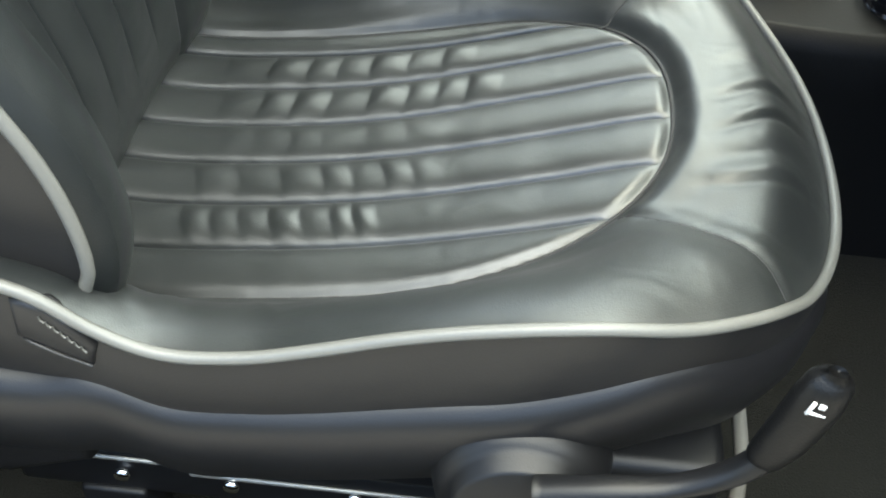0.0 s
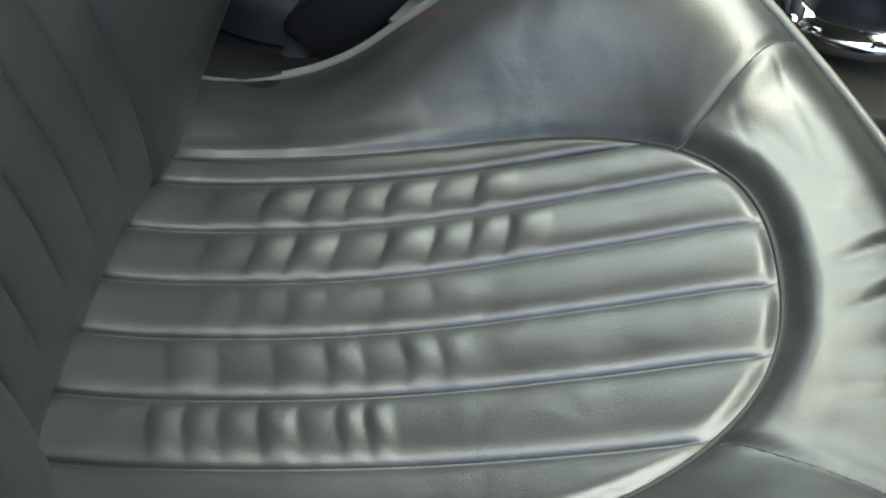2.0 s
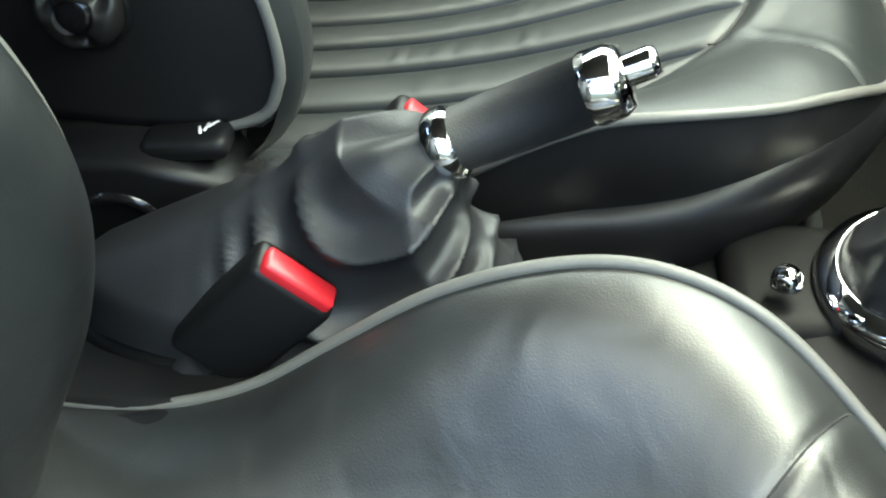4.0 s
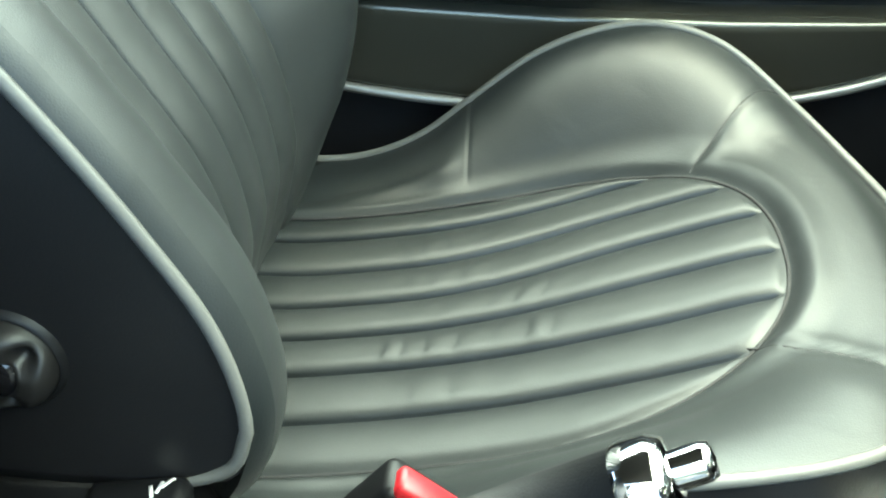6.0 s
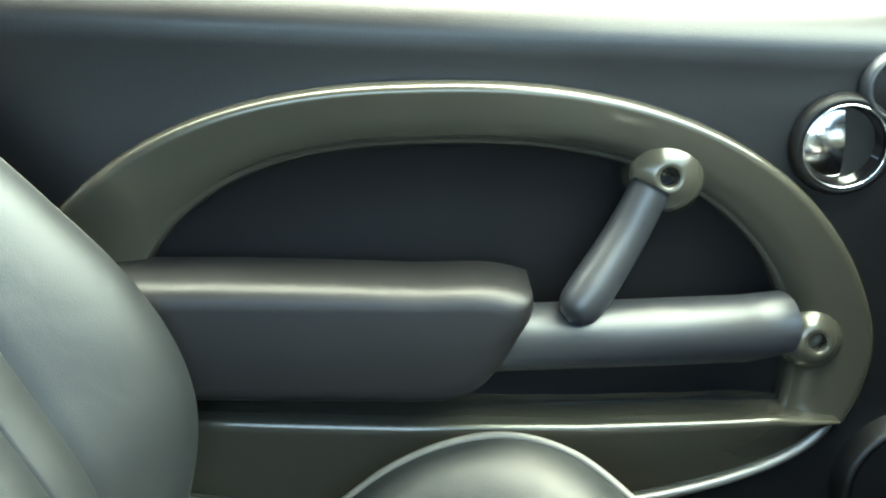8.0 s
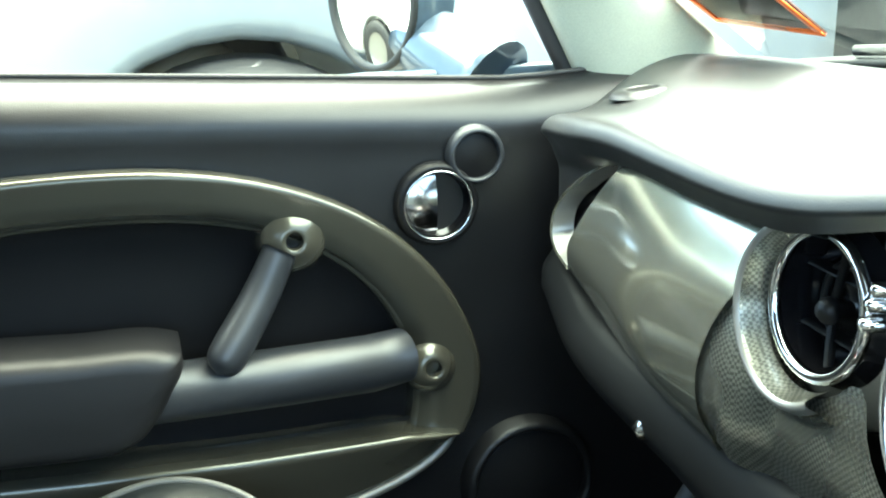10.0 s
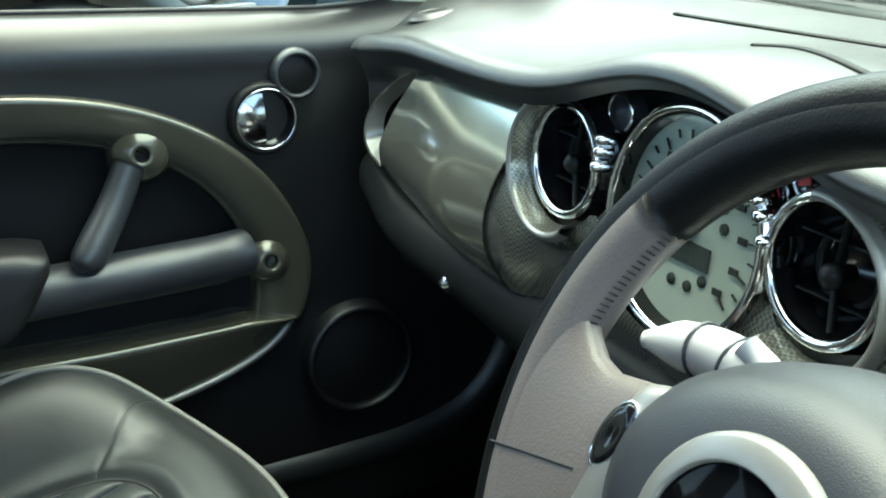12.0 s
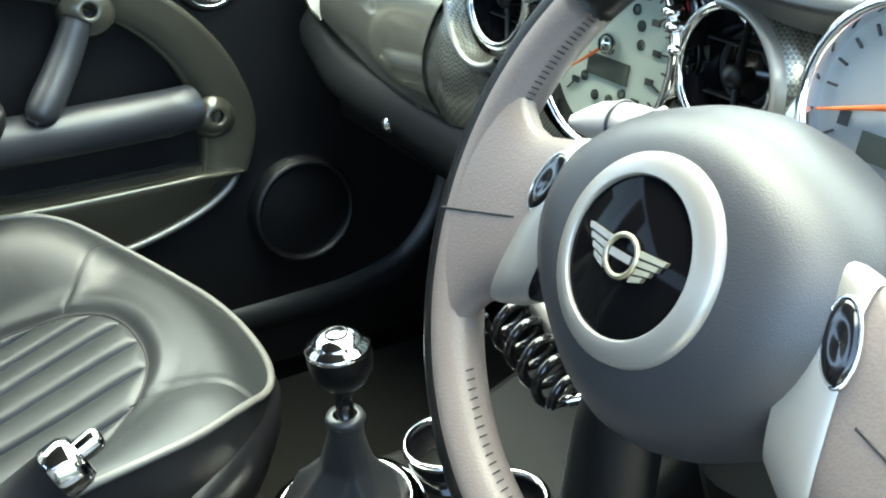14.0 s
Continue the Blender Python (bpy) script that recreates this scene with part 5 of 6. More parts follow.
def tongue(name, stations, mat, label, thick, soft=1.0):
    """A rounded tongue across the wheel's plane; stations of offset, upper and lower limit, height and outward bow."""
    V = []
    for a_hi, a_lo, b_hi, b_lo, h, bow in stations:
        for k in range(28):
            t = 2 * math.pi * k / 28
            c, q = math.cos(t), math.sin(t)
            c2, q2 = math.copysign(abs(c) ** soft, c), math.copysign(abs(q) ** soft, q)
            f = (c2 + 1) / 2
            V.append(tuple(wp(a_lo + (a_hi - a_lo) * f + math.copysign(bow, a_lo) * 4 * f * (1 - f), b_lo + (b_hi - b_lo) * f, h + thick * q2)))
    return mesh_part(name, V, grid_faces(len(stations), 28, False, True), mat, wheel, label)


for s in (1, -1):
    tongue("spoke_grip", [(s * 0.090, s * 0.098, 0.036, -0.060, 0.004, 0), (s * 0.108, s * 0.118, 0.032, -0.066, 0.003, 0), (s * 0.126, s * 0.128, 0.028, -0.074, 0.0025, 0.001),
                          (s * 0.140, s * 0.134, 0.031, -0.084, 0.0025, 0.003), (s * 0.152, s * 0.136, 0.040, -0.096, 0.0028, 0.008), (s * 0.161, s * 0.134, 0.052, -0.108, 0.0032, 0.017),
                          (s * 0.166, s * 0.128, 0.061, -0.119, 0.0036, 0.026)], TAUPE, "taupe leather spoke cover", 0.0125, 0.75)
    tongue("spoke", [(s * 0.068, s * 0.085, 0.040, -0.054, 0.004, 0), (s * 0.084, s * 0.098, 0.0385, -0.062, 0.006, 0), (s * 0.093, s * 0.110, 0.036, -0.066, 0.006, 0), (s * 0.097, s * 0.114, 0.0345, -0.0665, 0.004, 0)], SILVER, "satin silver spoke", 0.0135, 0.55)
    bc = wp(s * 0.097, 0.008, 0.0195)
    dr = (WU * 0.95 - WS * s * 0.30).normalized()
    cr = dr.cross(WN).normalized()
    V = []
    for f, h in ((1.0, -0.002), (0.95, 0.0002), (0.7, 0.001), (0.35, 0.0005), (0.02, 0.0)):
        for a in np.linspace(0, 2 * math.pi, 33)[:-1]:
            V.append(tuple(bc + dr * (0.0175 * f * math.cos(a)) + cr * (0.0078 * f * math.sin(a)) + WN * h))
    mesh_part("spoke_button", V, grid_faces(5, 32, False, True), GLOSS_BLACK, wheel, "oval black button")
    mesh_part("button_rim", *sweep([bc + dr * 0.0180 * math.cos(a) + cr * 0.0084 * math.sin(a) - WN * 0.001 for a in np.linspace(0, 2 * math.pi, 33)[:-1]], 0.0010, 6, closed=True), CHROME, wheel)
    seam = [wp(s * a, -0.018 - 0.28 * (a - 0.115), float(np.interp(a, (0.116, 0.128, 0.14, 0.152, 0.162, 0.170, 0.177, 0.184, 0.189), (0.0152, 0.0150, 0.0149, 0.0152, 0.0158, 0.0162, 0.0165, 0.0142, 0.0095)))) for a in np.linspace(0.116, 0.181, 24)]
    mesh_part("seam", *sweep(seam, 0.0007, 6), STITCH_LINE, wheel)
# stitches on the inside of the taupe rim
for a0, a1 in ((10, 36), (-85, -44), (144, 170), (224, 265)):
    for a in np.linspace(a0, a1, 21):
        q = radians(a)
        rad = Vector(WS * math.cos(q) + WU * math.sin(q))
        tan = Vector(-WS * math.sin(q) + WU * math.cos(q))
        c = WC + rad * (RIM - 0.0158) + WN * 0.0058
        mesh_part("stitch", *sweep([c - tan * 0.0008 + rad * 0.0038 + WN * 0.0028, c + tan * 0.0002 + WN * 0.0003, c + tan * 0.0008 - rad * 0.0020 - WN * 0.0024], 0.00042, 5), STITCH_LINE, wheel)
col = thing("steering_column", (0.62, -0.33, 0.62), "black steering column cowl with silver stalks", "steering column")
mesh_part("cowl", *sweep([tuple(WC - WN * 0.035), tuple(WC - WN * 0.10), tuple(WC - WN * 0.20 - Vector((0, 0, 0.02)))], [0.052, 0.056, 0.062], 24), PLASTIC, col)
mesh_part("column_shroud", *sweep([(0.60, -0.327, 0.56), (0.64, -0.327, 0.47), (0.74, -0.327, 0.28)], [0.045, 0.055, 0.055], 24), PLASTIC, col)
mesh_part("lower_cowl", *sweep(spline([(0.575, -0.268, 0.630), (0.548, -0.262, 0.570), (0.537, -0.262, 0.510), (0.532, -0.262, 0.455)], 16), np.linspace(0.024, 0.030, 16), 24), PLASTIC, col, "black lower cowl of the column")
sp = spline([(0.590, -0.262, 0.700), (0.584, -0.215, 0.712), (0.580, -0.175, 0.706), (0.578, -0.160, 0.702)], 16)
mesh_part("stalk", *sweep(sp, np.interp(np.linspace(0, 1, 16), (0, 0.3, 0.75, 1), (0.011, 0.015, 0.013, 0.005)), 18), STALK, col, "silver-grey control stalk")
for f in (0.45, 0.62):
    p = sp[int(f * 15)]
    d = (sp[int(f * 15) + 1] - sp[int(f * 15)])
    mesh_part("stalk_band", *torus(p, d, 0.0145, 0.0011, 22, 6), PLASTIC_GREY, col)
mesh_part("stalk_button", *sweep([(0.586, -0.245, 0.716), (0.584, -0.228, 0.725)], [0.008, 0.007], 12), STALK, col)
# rev counter on the column
TC, TA = Vector((0.625, -0.352, 0.756)), Vector((-1, 0, 0.25)).normalized()
tach = thing("rev_counter", TC, "round rev counter with a chrome rim and white dial", "gauge")
mesh_part("tacho_rim", *lathe([(0.047, -0.004), (0.0475, 0.008), (0.050, 0.012), (0.055, 0.008), (0.057, -0.01), (0.050, -0.045), (0.0, -0.05)], TC, TA, 56), CHROME, tach)
td = mesh_part("tacho_dial", *lathe([(0.0, 0.0), (0.048, 0.0)], TC, TA, 48), TACHO_DIAL, tach)
T_up = Vector((0.25, 0, 1)).normalized()
for k in range(17):
    a = radians(230 - k * 280 / 16)
    plate("tacho_tick", on_dial(TC, S_side, T_up, TA, 0.040 * math.cos(a), 0.040 * math.sin(a), 0), S_side, T_up, TA, 0.003, 0.0006, 0.001, DARK, td, rot=a)
plate("tacho_display", on_dial(TC, S_side, T_up, TA, 0.0, -0.022, 0), S_side, T_up, TA, 0.014, 0.007, 0.001, LCD, td)
plate("tacho_mark", on_dial(TC, S_side, T_up, TA, -0.027, -0.012, 0), S_side, T_up, TA, 0.003, 0.004, 0.001, DARK, td)
mesh_part("tacho_needle", *sweep([on_dial(TC, S_side, T_up, TA, -0.043, -0.012, 0.004), on_dial(TC, S_side, T_up, TA, 0, 0, 0.004)], [0.0007, 0.0018], 6), ORANGE, td, "orange pointer")
# bunch of keys in the lock
keys = thing("key_bunch", (0.58, -0.25, 0.60), "dark keys and ring hanging from the ignition", "keys")
coil_a, coil_b = Vector((0.565, -0.100, 0.545)), Vector((0.560, -0.190, 0.520))
ax_c = (coil_b - coil_a).normalized()
n1 = ax_c.cross(Vector((0, 0, 1))).normalized()
n2 = ax_c.cross(n1)
coil = [coil_a.lerp(coil_b, k / 160) + n1 * 0.015 * math.cos(2 * math.pi * 5 * k / 160) + n2 * 0.017 * math.sin(2 * math.pi * 5 * k / 160) for k in range(161)]
mesh_part("coil", *sweep(coil, 0.0038, 9), GLOSS_BLACK, keys, "glossy black coiled lead")
mesh_part("clip", *sweep([coil_a.lerp(coil_b, 0.1) + Vector((0.02, 0, 0.012)), coil_a.lerp(coil_b, 1.0) + Vector((0.02, 0, 0.014))], 0.008, 10), SILVER, keys)
mesh_part("key_chain", *sweep([(0.60, -0.29, 0.60), (0.585, -0.25, 0.56), (0.56, -0.19, 0.52)], 0.004, 8), CHROME, keys)

# ---------------------------------------------------------------- console, gear lever, handbrake
console = thing("centre_console", (0.3, 0, 0.02), "black plastic tunnel console between the seats", "console")


def tunnel(u, v):
    x = -0.55 + 1.35 * u
    a = (v - 0.5) * 2
    w = 0.095 + 0.02 * smoothstep((x - 0.35) / 0.2)
    top = np.interp(x, (-0.55, -0.05, 0.08, 0.20, 0.32, 0.42, 0.60, 0.80), (0.27, 0.275, 0.285, 0.265, 0.26, 0.285, 0.285, 0.36))
    y = w * np.sign(a) * np.minimum(np.abs(a) * 1.35, 1) * (1 + 0.10 * np.clip(np.abs(a) - 0.74, 0, 1))
    z = top - (top - 0.02) * np.clip((np.abs(a) - 0.70) / 0.30, 0, 1) ** 1.3
    return x, y, z


sheet("tunnel", tunnel, 80, 40, TUNNEL, console)
tray = [(0.285 + 0.050 * math.copysign(abs(math.cos(a)) ** 0.6, math.cos(a)), 0.028 + 0.050 * math.copysign(abs(math.sin(a)) ** 0.7, math.sin(a))) for a in np.linspace(0, 2 * math.pi, 49)[:-1]]
mesh_part("tray_rim", *sweep([(x, y, 0.272) for x, y in tray], 0.005, 8, closed=True), PLASTIC_GREY, console, "grey rim of the oddments tray")
lanes = [np.array([(0.285 + (x - 0.285) * k, 0.028 + (y - 0.028) * k, z) for x, y in tray]) for k, z in ((1.0, 0.274), (0.97, 0.268), (0.90, 0.266), (0.0, 0.2655))]
mesh_part("tray_mat", np.concatenate(lanes), grid_faces(4, 48, False, True), GLOSS_BLACK, console)
part("switch_block", rbox((0.085, 0.110, 0.05), (0.405, 0.045, 0.266), 0.016, 4), TUNNEL, console, "black switch block")
mesh_part("chrome_button", *lathe([(0.0, 0.009), (0.006, 0.008), (0.0095, 0.004), (0.0105, -0.004)], (0.396, 0.018, 0.309), (-0.1, 0, 1), 22), CHROME, console, "domed chrome button")
# cup holders in front of the lever
for cy in (0.055, -0.045):
    mesh_part("cup_ring", *torus((0.605, cy, 0.318), (-0.1, 0, 1), 0.038, 0.004), CHROME, console, "chrome cup holder ring")
    mesh_part("cup_well", *lathe([(0.0, -0.05), (0.03, -0.05), (0.037, 0.0), (0.040, -0.05)], (0.605, cy, 0.318), (-0.1, 0, 1), 32), GLOSS_BLACK, console)
gear = thing("gear_lever", (0.485, 0.0, 0.29), "chrome-topped black gear lever with leather gaiter", "gear lever")
mesh_part("gaiter_ring", *lathe([(0.055, 0.002), (0.0555, 0.012), (0.0580, 0.0155), (0.0600, 0.0155), (0.0700, 0.0085), (0.0725, 0.004), (0.073, -0.004), (0.071, -0.005), (0.071, -0.016)], (0.490, 0.030, 0.300), (-0.12, 0, 1), 56), CHROME, gear, "chrome gaiter ring")
V = []
for i, s in enumerate(np.linspace(0, 1, 30)):
    c = Vector((0.490, 0.030, 0.300)).lerp(Vector((0.480, -0.003, 0.425)), s)
    r = np.interp(s, (0, 0.12, 0.35, 0.6, 0.85, 1.0), (0.058, 0.054, 0.040, 0.0225, 0.0150, 0.0142))
    for k in range(80):
        a = 2 * math.pi * k / 80
        fold = 1 + (0.30 * ((1 - abs(math.sin(2.5 * a + 2 * s))) ** 1.4 - 0.3) + 0.14 * ((1 - abs(math.sin(3.5 * a - 4 * s))) ** 1.4 - 0.3)) * math.sin(math.pi * min(1, s * 1.2)) * (1 - s)
        V.append((c.x + r * fold * math.cos(a), c.y + r * fold * math.sin(a), c.z + 0.004 * math.sin(3 * a + 8 * s) * (1 - s)))
mesh_part("gaiter", V, grid_faces(30, 80, False, True), GAITER, gear, "soft black leather gaiter")
mesh_part("shaft", *sweep([(0.480, -0.003, 0.42), (0.478, -0.006, 0.475)], 0.0075, 14), GLOSS_BLACK, gear)
mesh_part("gaiter_collar", *lathe([(0.0145, 0.0), (0.0165, 0.004), (0.015, 0.008), (0.010, 0.008)], (0.480, -0.003, 0.422), (-0.05, 0, 1), 24), PLASTIC_GREY, gear)
KC = (0.477, -0.007, 0.485)
mesh_part("knob", *lathe([(0.0, -0.026), (0.010, -0.025), (0.018, -0.021), (0.0245, -0.010), (0.0258, 0.0), (0.0255, 0.008)], KC, (-0.1, 0, 1), 36), RIM_BLACK, gear, "black leather gear knob")
mesh_part("knob_cap", *lathe([(0.0255, 0.008), (0.0262, 0.010), (0.025, 0.0125), (0.021, 0.014), (0.019, 0.017), (0.016, 0.0205), (0.010, 0.022), (0.0, 0.0225)], KC, (-0.1, 0, 1), 40), CHROME, gear, "polished chrome knob cap")
mesh_part("knob_mark", *torus(Vector(KC) + Vector((-0.002, 0, 0.0225)), (-0.1, 0, 1), 0.0085, 0.0012, 24, 6), GLOSS_BLACK, gear)

hb = thing("handbrake", (0.10, 0.0, 0.29), "black leather handbrake with chrome tip and gaiter", "handbrake")
HA, HB = Vector((0.186, -0.004, 0.421)), Vector((0.258, -0.002, 0.458))
hd = (HB - HA).normalized()
mesh_part("grip", *sweep([HA, HA.lerp(HB, 0.5), HB], [0.0185, 0.0195, 0.0195], 24), GRIP, hb, "black leather handbrake grip")
mesh_part("collar", *lathe([(0.0190, -0.008), (0.0215, -0.004), (0.0215, 0.004), (0.0190, 0.008)], HA - hd * 0.003, hd, 30), CHROME, hb, "chrome collar")
mesh_part("end_cap", *lathe([(0.0200, 0.0), (0.0212, 0.003), (0.0205, 0.016), (0.017, 0.022), (0.009, 0.024), (0.0, 0.024)], HB, hd, 30), CHROME, hb, "polished chrome end cap")
mesh_part("release_button", *lathe([(0.0, 0.018), (0.0075, 0.017), (0.009, 0.013), (0.009, 0.0)], HB + hd * 0.022 + Vector((0, 0, 0.003)), hd, 22), CHROME, hb, "chrome release button")
# the boot hangs from the collar in loose loops and runs out low towards the rear
gs = (0, 0.12, 0.32, 0.52, 0.68, 0.82, 0.94, 1)
g_rear = np.array([(-0.062, 0.286), (-0.046, 0.318), (0.018, 0.350), (0.080, 0.384), (0.118, 0.420), (0.142, 0.425), (0.168, 0.430), (0.1765, 0.4345)])
g_front = np.array([(0.232, 0.284), (0.230, 0.308), (0.222, 0.335), (0.206, 0.360), (0.200, 0.378), (0.196, 0.390), (0.194, 0.397), (0.194, 0.4005)])
g_half = (0.062, 0.058, 0.051, 0.044, 0.037, 0.030, 0.022, 0.0195)
GN, GK = 70, 140
sv = np.linspace(0, 1, GN)[:, None]
av = np.linspace(0, 2 * math.pi, GK + 1)[None, :-1]
ends = [np.interp(sv, gs, q) for q in (g_rear[:, 0], g_rear[:, 1], g_front[:, 0], g_front[:, 1], g_half)]
bow = np.cos(av)
side = np.sign(np.sin(av)) * np.abs(np.sin(av)) ** 0.85
P = np.stack([(ends[0] + ends[2]) / 2 + (ends[2] - ends[0]) / 2 * bow, -0.003 + ends[4] * side, (ends[1] + ends[3]) / 2 + (ends[3] - ends[1]) / 2 * bow], -1)
du = np.roll(P, -1, 1) - np.roll(P, 1, 1)
dv = np.gradient(P, axis=0)
nrm = np.cross(du, dv)
nrm /= np.linalg.norm(nrm, axis=-1, keepdims=True) + 1e-9
nrm *= np.sign(np.sum(nrm * (P - P.mean(1, keepdims=True)), -1, keepdims=True))
X, Z = P[..., 0], P[..., 2]
loop_q = Z - 15 * (X - 0.138 - 0.15 * (Z - 0.36)) ** 2 + 0.010 * np.sin(28 * X + 9 * P[..., 1])
swag = (1 - np.abs(np.sin(math.pi * loop_q / 0.054 + 0.5))) ** 1.6
pleat = (1 - np.abs(np.sin(1.5 * av + 2.6 * sv + 0.4))) ** 1.8
amp = smoothstep((X - 0.03) / 0.06) * smoothstep(sv / 0.12) * smoothstep((1 - sv) / 0.14)
bellows = (1 - np.abs(np.sin(sv * 13.0 + 0.8 * np.sin(av * 2 + 0.6)))) ** 1.5 * smoothstep((bow - 0.5) / 0.4) * smoothstep((0.52 - sv) / 0.15) * smoothstep(sv / 0.06)
soft = 0.0030 * np.sin(2.0 * av + 7.0 * sv) * smoothstep(sv / 0.1) * smoothstep((1 - sv) / 0.2)
P = P + nrm * (amp * (0.0170 * swag * np.abs(side) + 0.0090 * pleat - 0.005) + 0.007 * bellows + soft)[..., None]
mesh_part("gaiter", P.reshape(-1, 3), grid_faces(GN, GK, False, True), GAITER, hb, "creased black leather gaiter")
V = []
for s in np.linspace(0, 1, 14):
    for k in range(48):
        a = 2 * math.pi * k / 48
        r = math.cos(s * math.pi / 2) ** 0.5
        V.append((0.085 + 0.158 * r * math.cos(a), -0.003 + 0.070 * r * math.sin(a), 0.272 + 0.018 * math.sin(s * math.pi / 2)))
mesh_part("boot_base", V, grid_faces(14, 48, False, True), RIM_BLACK, hb, "smooth black base of the gaiter")


def buckle(x, y, z, tilt, yaw):
    b = thing("seat_belt_buckle", (x, y, z), "black seat belt buckle with a red button", "seat belt buckle", "seat belt buckles")
    M = pose(x, y, z, 0, tilt, yaw)
    bm = rbox((0.056, 0.028, 0.095), (0, 0, -0.047), 0.006, 3)
    bmesh.ops.transform(bm, matrix=M, verts=bm.verts)
    part("buckle_case", bm, PLASTIC, b)
    bm = rbox((0.048, 0.017, 0.012), (0.0, -0.004, 0.000), 0.003, 2)
    bmesh.ops.transform(bm, matrix=M, verts=bm.verts)
    part("red_button", bm, RED, b, "bright red release button")
    pts = [M @ Vector((0, 0, -0.092 - 0.012 * k)) for k in range(7)]
    mesh_part("stalk_boot", *sweep(pts, [0.014, 0.012, 0.014, 0.012, 0.014, 0.012, 0.014], 12), RUBBER, b)
    return b


buckle(0.103, -0.056, 0.360, 41, 0)
buckle(0.170, 0.056, 0.386, 41, 0)

# seat slide bar under the cushion
mesh_part("slide_bar", *sweep([(0.455, 0.16, 0.165), (0.470, 0.19, 0.168), (0.478, 0.24, 0.17), (0.478, 0.42, 0.17), (0.455, 0.50, 0.165)], 0.008, 10), WIPER, passenger_seat, "grey seat slide bar")
mesh_part("bar_end", *sweep([(0.450, 0.150, 0.164), (0.458, 0.166, 0.166)], 0.0095, 10), CHROME, passenger_seat)

# silver instead of grey: sunlight on this bar is coloured in
mesh_part("slide_bar", *sweep([(0.430, -0.55, 0.165), (0.441, -0.50, 0.165), (0.443, -0.44, 0.165), (0.441, -0.25, 0.165), (0.41, -0.19, 0.165)], 0.006, 10), SILVER, driver_seat, "pale metal seat slide bar")

# seat controls on the flanks
def recliner(seat, ox, y, sgn):
    """A round wheel with three scooped finger grips round a dark hub."""
    V = []
    for r in np.linspace(0.0, 1.0, 22):
        for a in np.linspace(0, 2 * math.pi, 73)[:-1]:
            dome = 0.020 * (1 - r**6) ** 0.5 - 0.003 * (r < 0.42)
            scoop = sum(0.012 * math.exp(-(((r * math.cos(a) - 0.66 * math.cos(b)) ** 2 + (r * math.sin(a) - 0.66 * math.sin(b)) ** 2) / 0.052)) for b in (0.6, 2.7, 4.8))
            V.append((ox - 0.052 + 0.029 * r * math.cos(a), y + sgn * (dome - scoop), 0.444 + 0.029 * r * math.sin(a)))
    mesh_part("recline_wheel", V, grid_faces(22, 72, False, True), RECLINER, seat, "dark grey recline wheel with finger scoops")
    mesh_part("wheel_hub", *lathe([(0.0, 0.0185), (0.007, 0.0183), (0.0118, 0.0172), (0.013, 0.0145)], (ox - 0.052, y, 0.444), (0, sgn, 0), 28), GLOSS_BLACK, seat)
    mesh_part("wheel_collar", *lathe([(0.029, 0.005), (0.0315, 0.004), (0.034, -0.004)], (ox - 0.052, y, 0.444), (0, sgn, 0), 36), PLASTIC, seat)


recliner(passenger_seat, 0.0, 0.336 - 0.2475, -1)
recliner(driver_seat, -0.038, -0.341 + 0.2475, 1)
for seat, ox, y, sgn in ((passenger_seat, 0.0, 0.064, -1), (driver_seat, -0.038, -0.341 - 0.250, -1)):
    part("hinge_cover", prism([(ox - 0.13, 0.22), (ox - 0.02, 0.21), (ox + 0.040, 0.235), (ox + 0.046, 0.30), (ox + 0.030, 0.335), (ox - 0.03, 0.350), (ox - 0.13, 0.345)], y + sgn * 0.016, y - 0.05 * sgn, 0.008), PLASTIC, seat, "black plastic hinge cover")
    mesh_part("hinge_cap", *lathe([(0.0, -0.004), (0.022, -0.004), (0.028, 0.004), (0.034, 0.003), (0.037, -0.006)], (ox - 0.045, y + sgn * 0.016, 0.290), (0, sgn, 0), 30), GLOSS_BLACK, seat, "round black hinge cap")
    part("tilt_lever", rbox((0.062, 0.030, 0.018), (ox + 0.002, y - sgn * 0.012, 0.349), 0.008, 3, (0, -8, 0)), PLASTIC, seat, "black tilt lever with a white mark")
    for k in range(3):
        part("lever_mark", rbox((0.0022, 0.009, 0.0012), (ox + 0.012 + 0.004 * k, y - sgn * (0.012 + 0.003 * k), 0.3592 + 0.0006 * k), 0, 1, (0, -8, 20 - 30 * k)), WHITE_PRINT, seat)
# height adjuster on the driver's outer flank
mesh_part("adjuster_hub", *lathe([(0.0, 0.026), (0.037, 0.026), (0.040, 0.024), (0.041, 0.014), (0.045, 0.011), (0.050, 0.006), (0.053, -0.006), (0.055, -0.02)], (0.270, -0.620, 0.286), (0, -1, 0.12), 44), PLASTIC, driver_seat, "round black height adjuster hub")
lv = spline([(0.276, -0.650, 0.327), (0.308, -0.652, 0.338), (0.349, -0.650, 0.346), (0.374, -0.650, 0.364), (0.388, -0.650, 0.384)], 24)
mesh_part("adjuster_lever", *sweep(lv, np.interp(np.linspace(0, 1, 24), (0, 0.6, 1), (0.0095, 0.0075, 0.0085)), 18, flat=0.8), PLASTIC, driver_seat, "black height adjuster lever")
lv = spline([(0.383, -0.650, 0.374), (0.390, -0.651, 0.398), (0.396, -0.651, 0.425), (0.401, -0.650, 0.452)], 22)
mesh_part("lever_handle", *sweep(lv, np.interp(np.linspace(0, 1, 22), (0, 0.10, 0.30, 0.75, 0.93, 1), (0.004, 0.0105, 0.0125, 0.0135, 0.0115, 0.005)), 20, flat=0.8), RIM_BLACK, driver_seat, "black soft handle of the height lever")
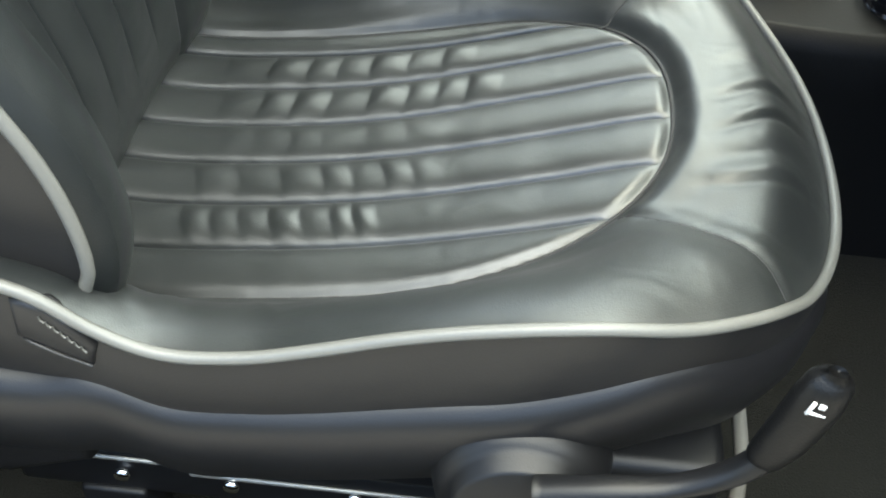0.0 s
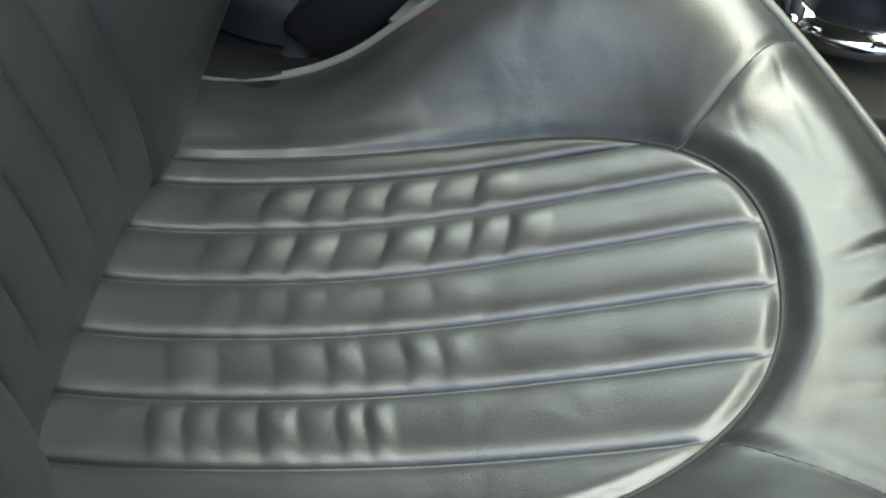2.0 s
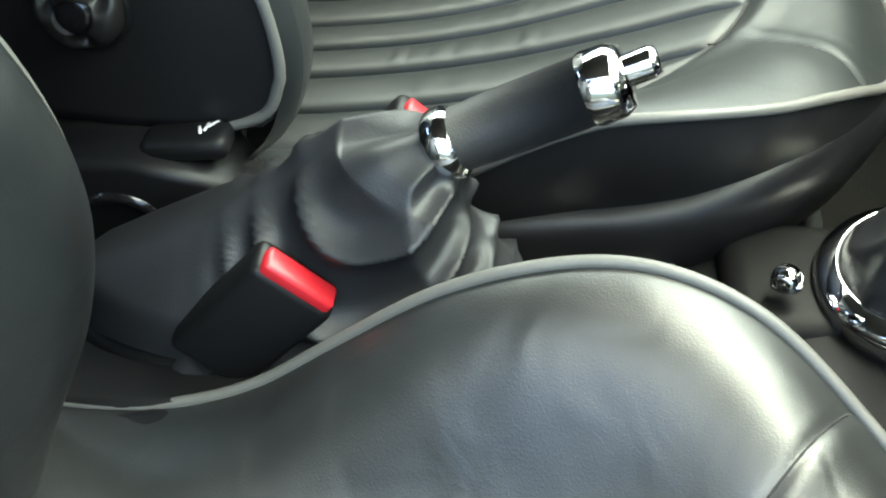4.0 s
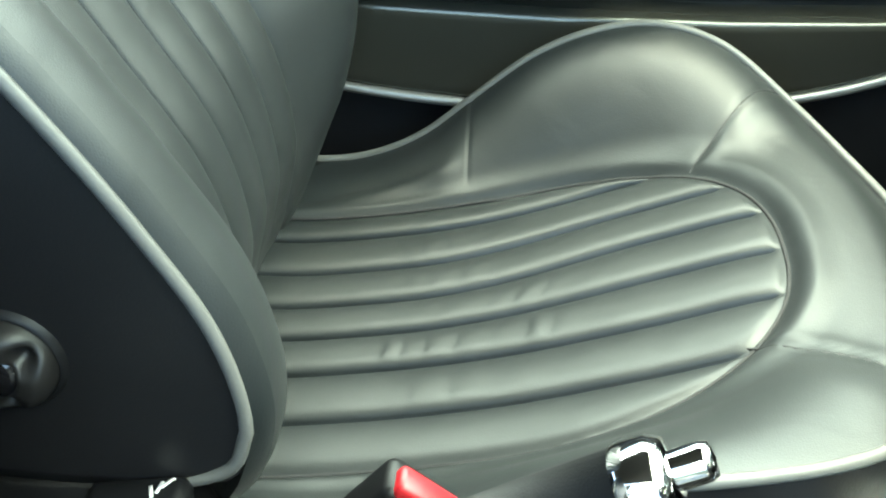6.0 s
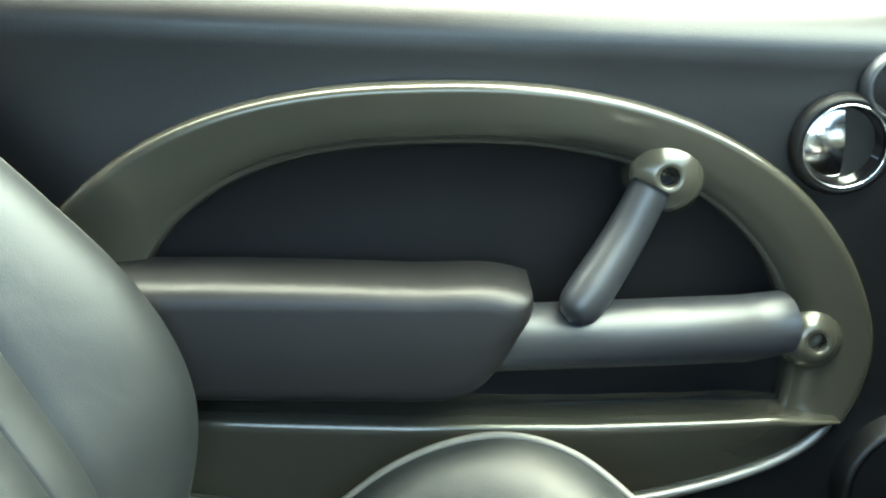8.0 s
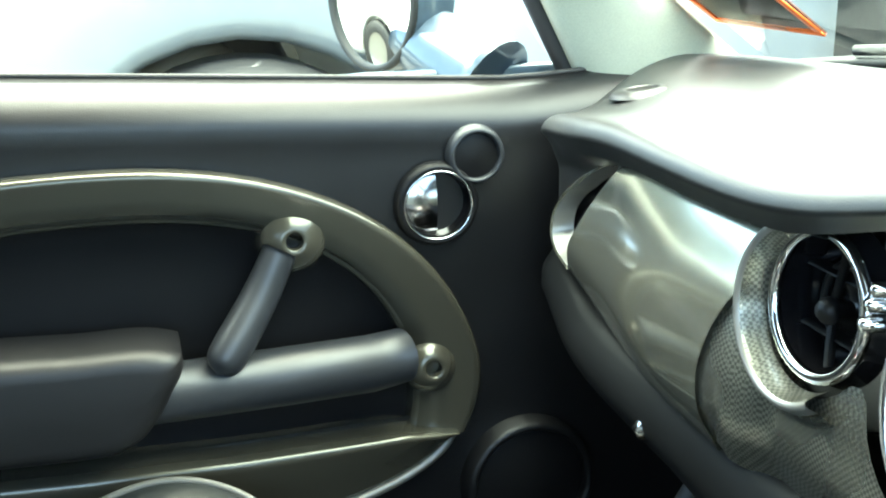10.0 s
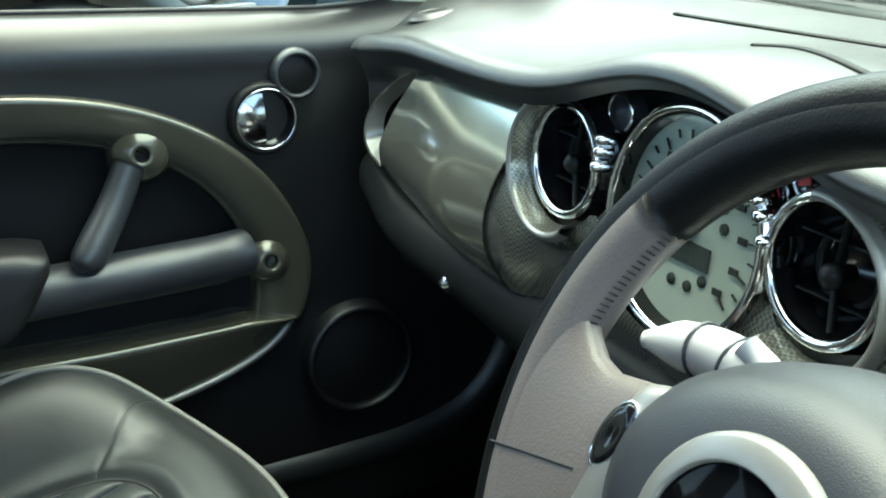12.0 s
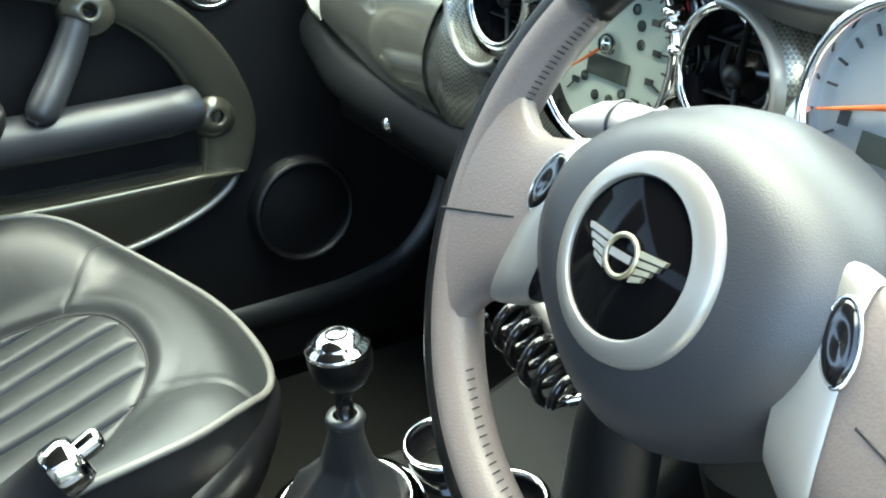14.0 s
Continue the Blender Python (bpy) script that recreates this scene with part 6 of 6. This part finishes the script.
for dx, dz, w, h in ((-0.0035, 0.001, 0.0014, 0.0085), (0.0005, -0.0030, 0.0080, 0.0014), (0.0015, 0.0025, 0.0030, 0.0026)):
    part("lever_symbol", rbox((w, 0.0014, h), (0.3945 + dx, -0.6608, 0.436 + dz), 0, 1, (0, 14, 0)), WHITE_PRINT, driver_seat)

# ---------------------------------------------------------------- outside
gz = -0.28
g = sheet("ground", lambda u, v: (-400 + 800 * u, -400 + 800 * v, gz + 0 * u), 3, 3, ASPHALT)
tagged(g, "grey asphalt ground round the cars", "ground", kind="structure")
DARK_WALL = node_mat("dark_wall", (0.05, 0.062, 0.058), 0.9, grain=0.2, grain_size=40, bump=0.3, dist=0.004, vary=0.25, vary_size=1.0)
# near-black base colour carries the shade on the wall ahead
SHADED_WALL = node_mat("shaded_wall", (0.014, 0.017, 0.016), 0.6, spec=0.2, grain=0.2, grain_size=40, bump=0.2, dist=0.004, vary=0.25, vary_size=1.0)
# unseen wall, added to hold back low sky light on the driver's side
w3_ = part("shade_wall", rbox((9.0, 0.2, 1.2), (0.0, -3.0, gz + 0.60), 0.01), DARK_WALL)
tagged(w3_, "plain dark green-grey wall beside the open door", "wall", kind="structure")
wall_ = part("wall_garage", rbox((5.8, 0.2, 2.6), (0.2, 5.2, gz + 1.3), 0.01), RENDER_WALL)
tagged(wall_, "plain grey-beige garage wall", "wall", kind="structure")
for bx_ in np.linspace(-2.4, 2.6, 6):
    part("cladding_joint", rbox((0.03, 0.02, 2.4), (bx_, 5.09, gz + 1.3), 0.003), DARK_WALL, wall_)
w2_ = part("wall_end", rbox((0.2, 6.6, 1.8), (2.22, -1.2, gz + 0.9), 0.01), SHADED_WALL)
tagged(w2_, "plain dark green-grey wall ahead of the car", "wall", kind="structure")


def simple_car(name, x, y, heading, paint, label, size=1.0, tail=1.0):
    top = thing(name, (x, y, gz), label, "parked car")
    M = pose(x, y, gz, 0, 0, heading) @ Matrix.Scale(size, 4)
    outl = [(-2.0, 0.35), (-2.02, 0.62), (-1.9, 0.80), (-1.45, 0.92), (-1.05, 1.0), (1.1, 0.98), (1.75, 0.85), (1.98, 0.68), (2.02, 0.42), (1.95, 0.28)]
    outl = [(-1.28 + (a + 1.28) * tail if a < -1.28 else a, b) for a, b in outl]
    arch = lambda cx: [(cx + 0.36 * math.cos(a), 0.30 + 0.36 * math.sin(a)) for a in np.linspace(0, math.pi, 15)]
    outl = outl + arch(1.28) + arch(-1.28)
    bm = prism(outl, -0.84, 0.84, 0.05)
    bmesh.ops.triangulate(bm, faces=[f for f in bm.faces if len(f.verts) > 4])
    bmesh.ops.transform(bm, matrix=M, verts=bm.verts)
    part("body", bm, paint, top)
    bm = prism([(-1.85, 0.93), (-1.5, 1.36), (-0.3, 1.46), (0.45, 1.40), (1.15, 0.96)], -0.66, 0.66, 0.06)
    bmesh.ops.transform(bm, matrix=M, verts=bm.verts)
    part("cabin", bm, GLOSS_BLACK, top)
    for wx in (1.28, -1.28):
        for wy in (-0.78, 0.78):
            w = mesh_part("wheel", *lathe([(r * size, h * size) for r, h in ((0.19, -0.09), (0.29, -0.10), (0.315, -0.06), (0.315, 0.06), (0.29, 0.10), (0.19, 0.09))], M @ Vector((wx, wy, 0.315)), (M.to_3x3() @ Vector((0, 1, 0))), 36), RUBBER, top)
            s = 1 if wy > 0 else -1
            mesh_part("rim", *lathe([(r * size, h * size) for r, h in ((0.0, 0.085), (0.05, 0.085), (0.17, 0.07), (0.19, 0.09))], M @ Vector((wx, wy, 0.315)), (M.to_3x3() @ Vector((0, s, 0))), 30), SILVER, w)
    return top


simple_car("silver_car", 2.38, 3.38, 0, SILVER_CAR, "silver-blue car parked alongside", 1.4, 0.62)
simple_car("cream_car", -3.85, 4.6, 80, WHITE_CAR, "cream hatchback parked behind")

# hedge behind the cream car
rnd = random.Random(4)
hv, hf = [], []
for k in range(2600):
    c = Vector((-5.3 + rnd.uniform(-0.5, 0.5), 2.3 + rnd.uniform(-0.8, 0.8), gz + 1.7 * rnd.random() ** 0.8))
    a, b = Vector((rnd.gauss(0, 1), rnd.gauss(0, 1), rnd.gauss(0, 1))).normalized(), Vector((rnd.gauss(0, 1), rnd.gauss(0, 1), rnd.gauss(0, 1))).normalized()
    n = len(hv)
    hv += [tuple(c - a * 0.06), tuple(c + b * 0.035), tuple(c + a * 0.06), tuple(c - b * 0.035)]
    hf.append((n, n + 1, n + 2, n + 3))
hedge = mesh_part("hedge", hv, hf, LEAF, smooth=False)
tagged(hedge, "clipped dark green leafy hedge by the parked car", "hedge", kind="stuff")
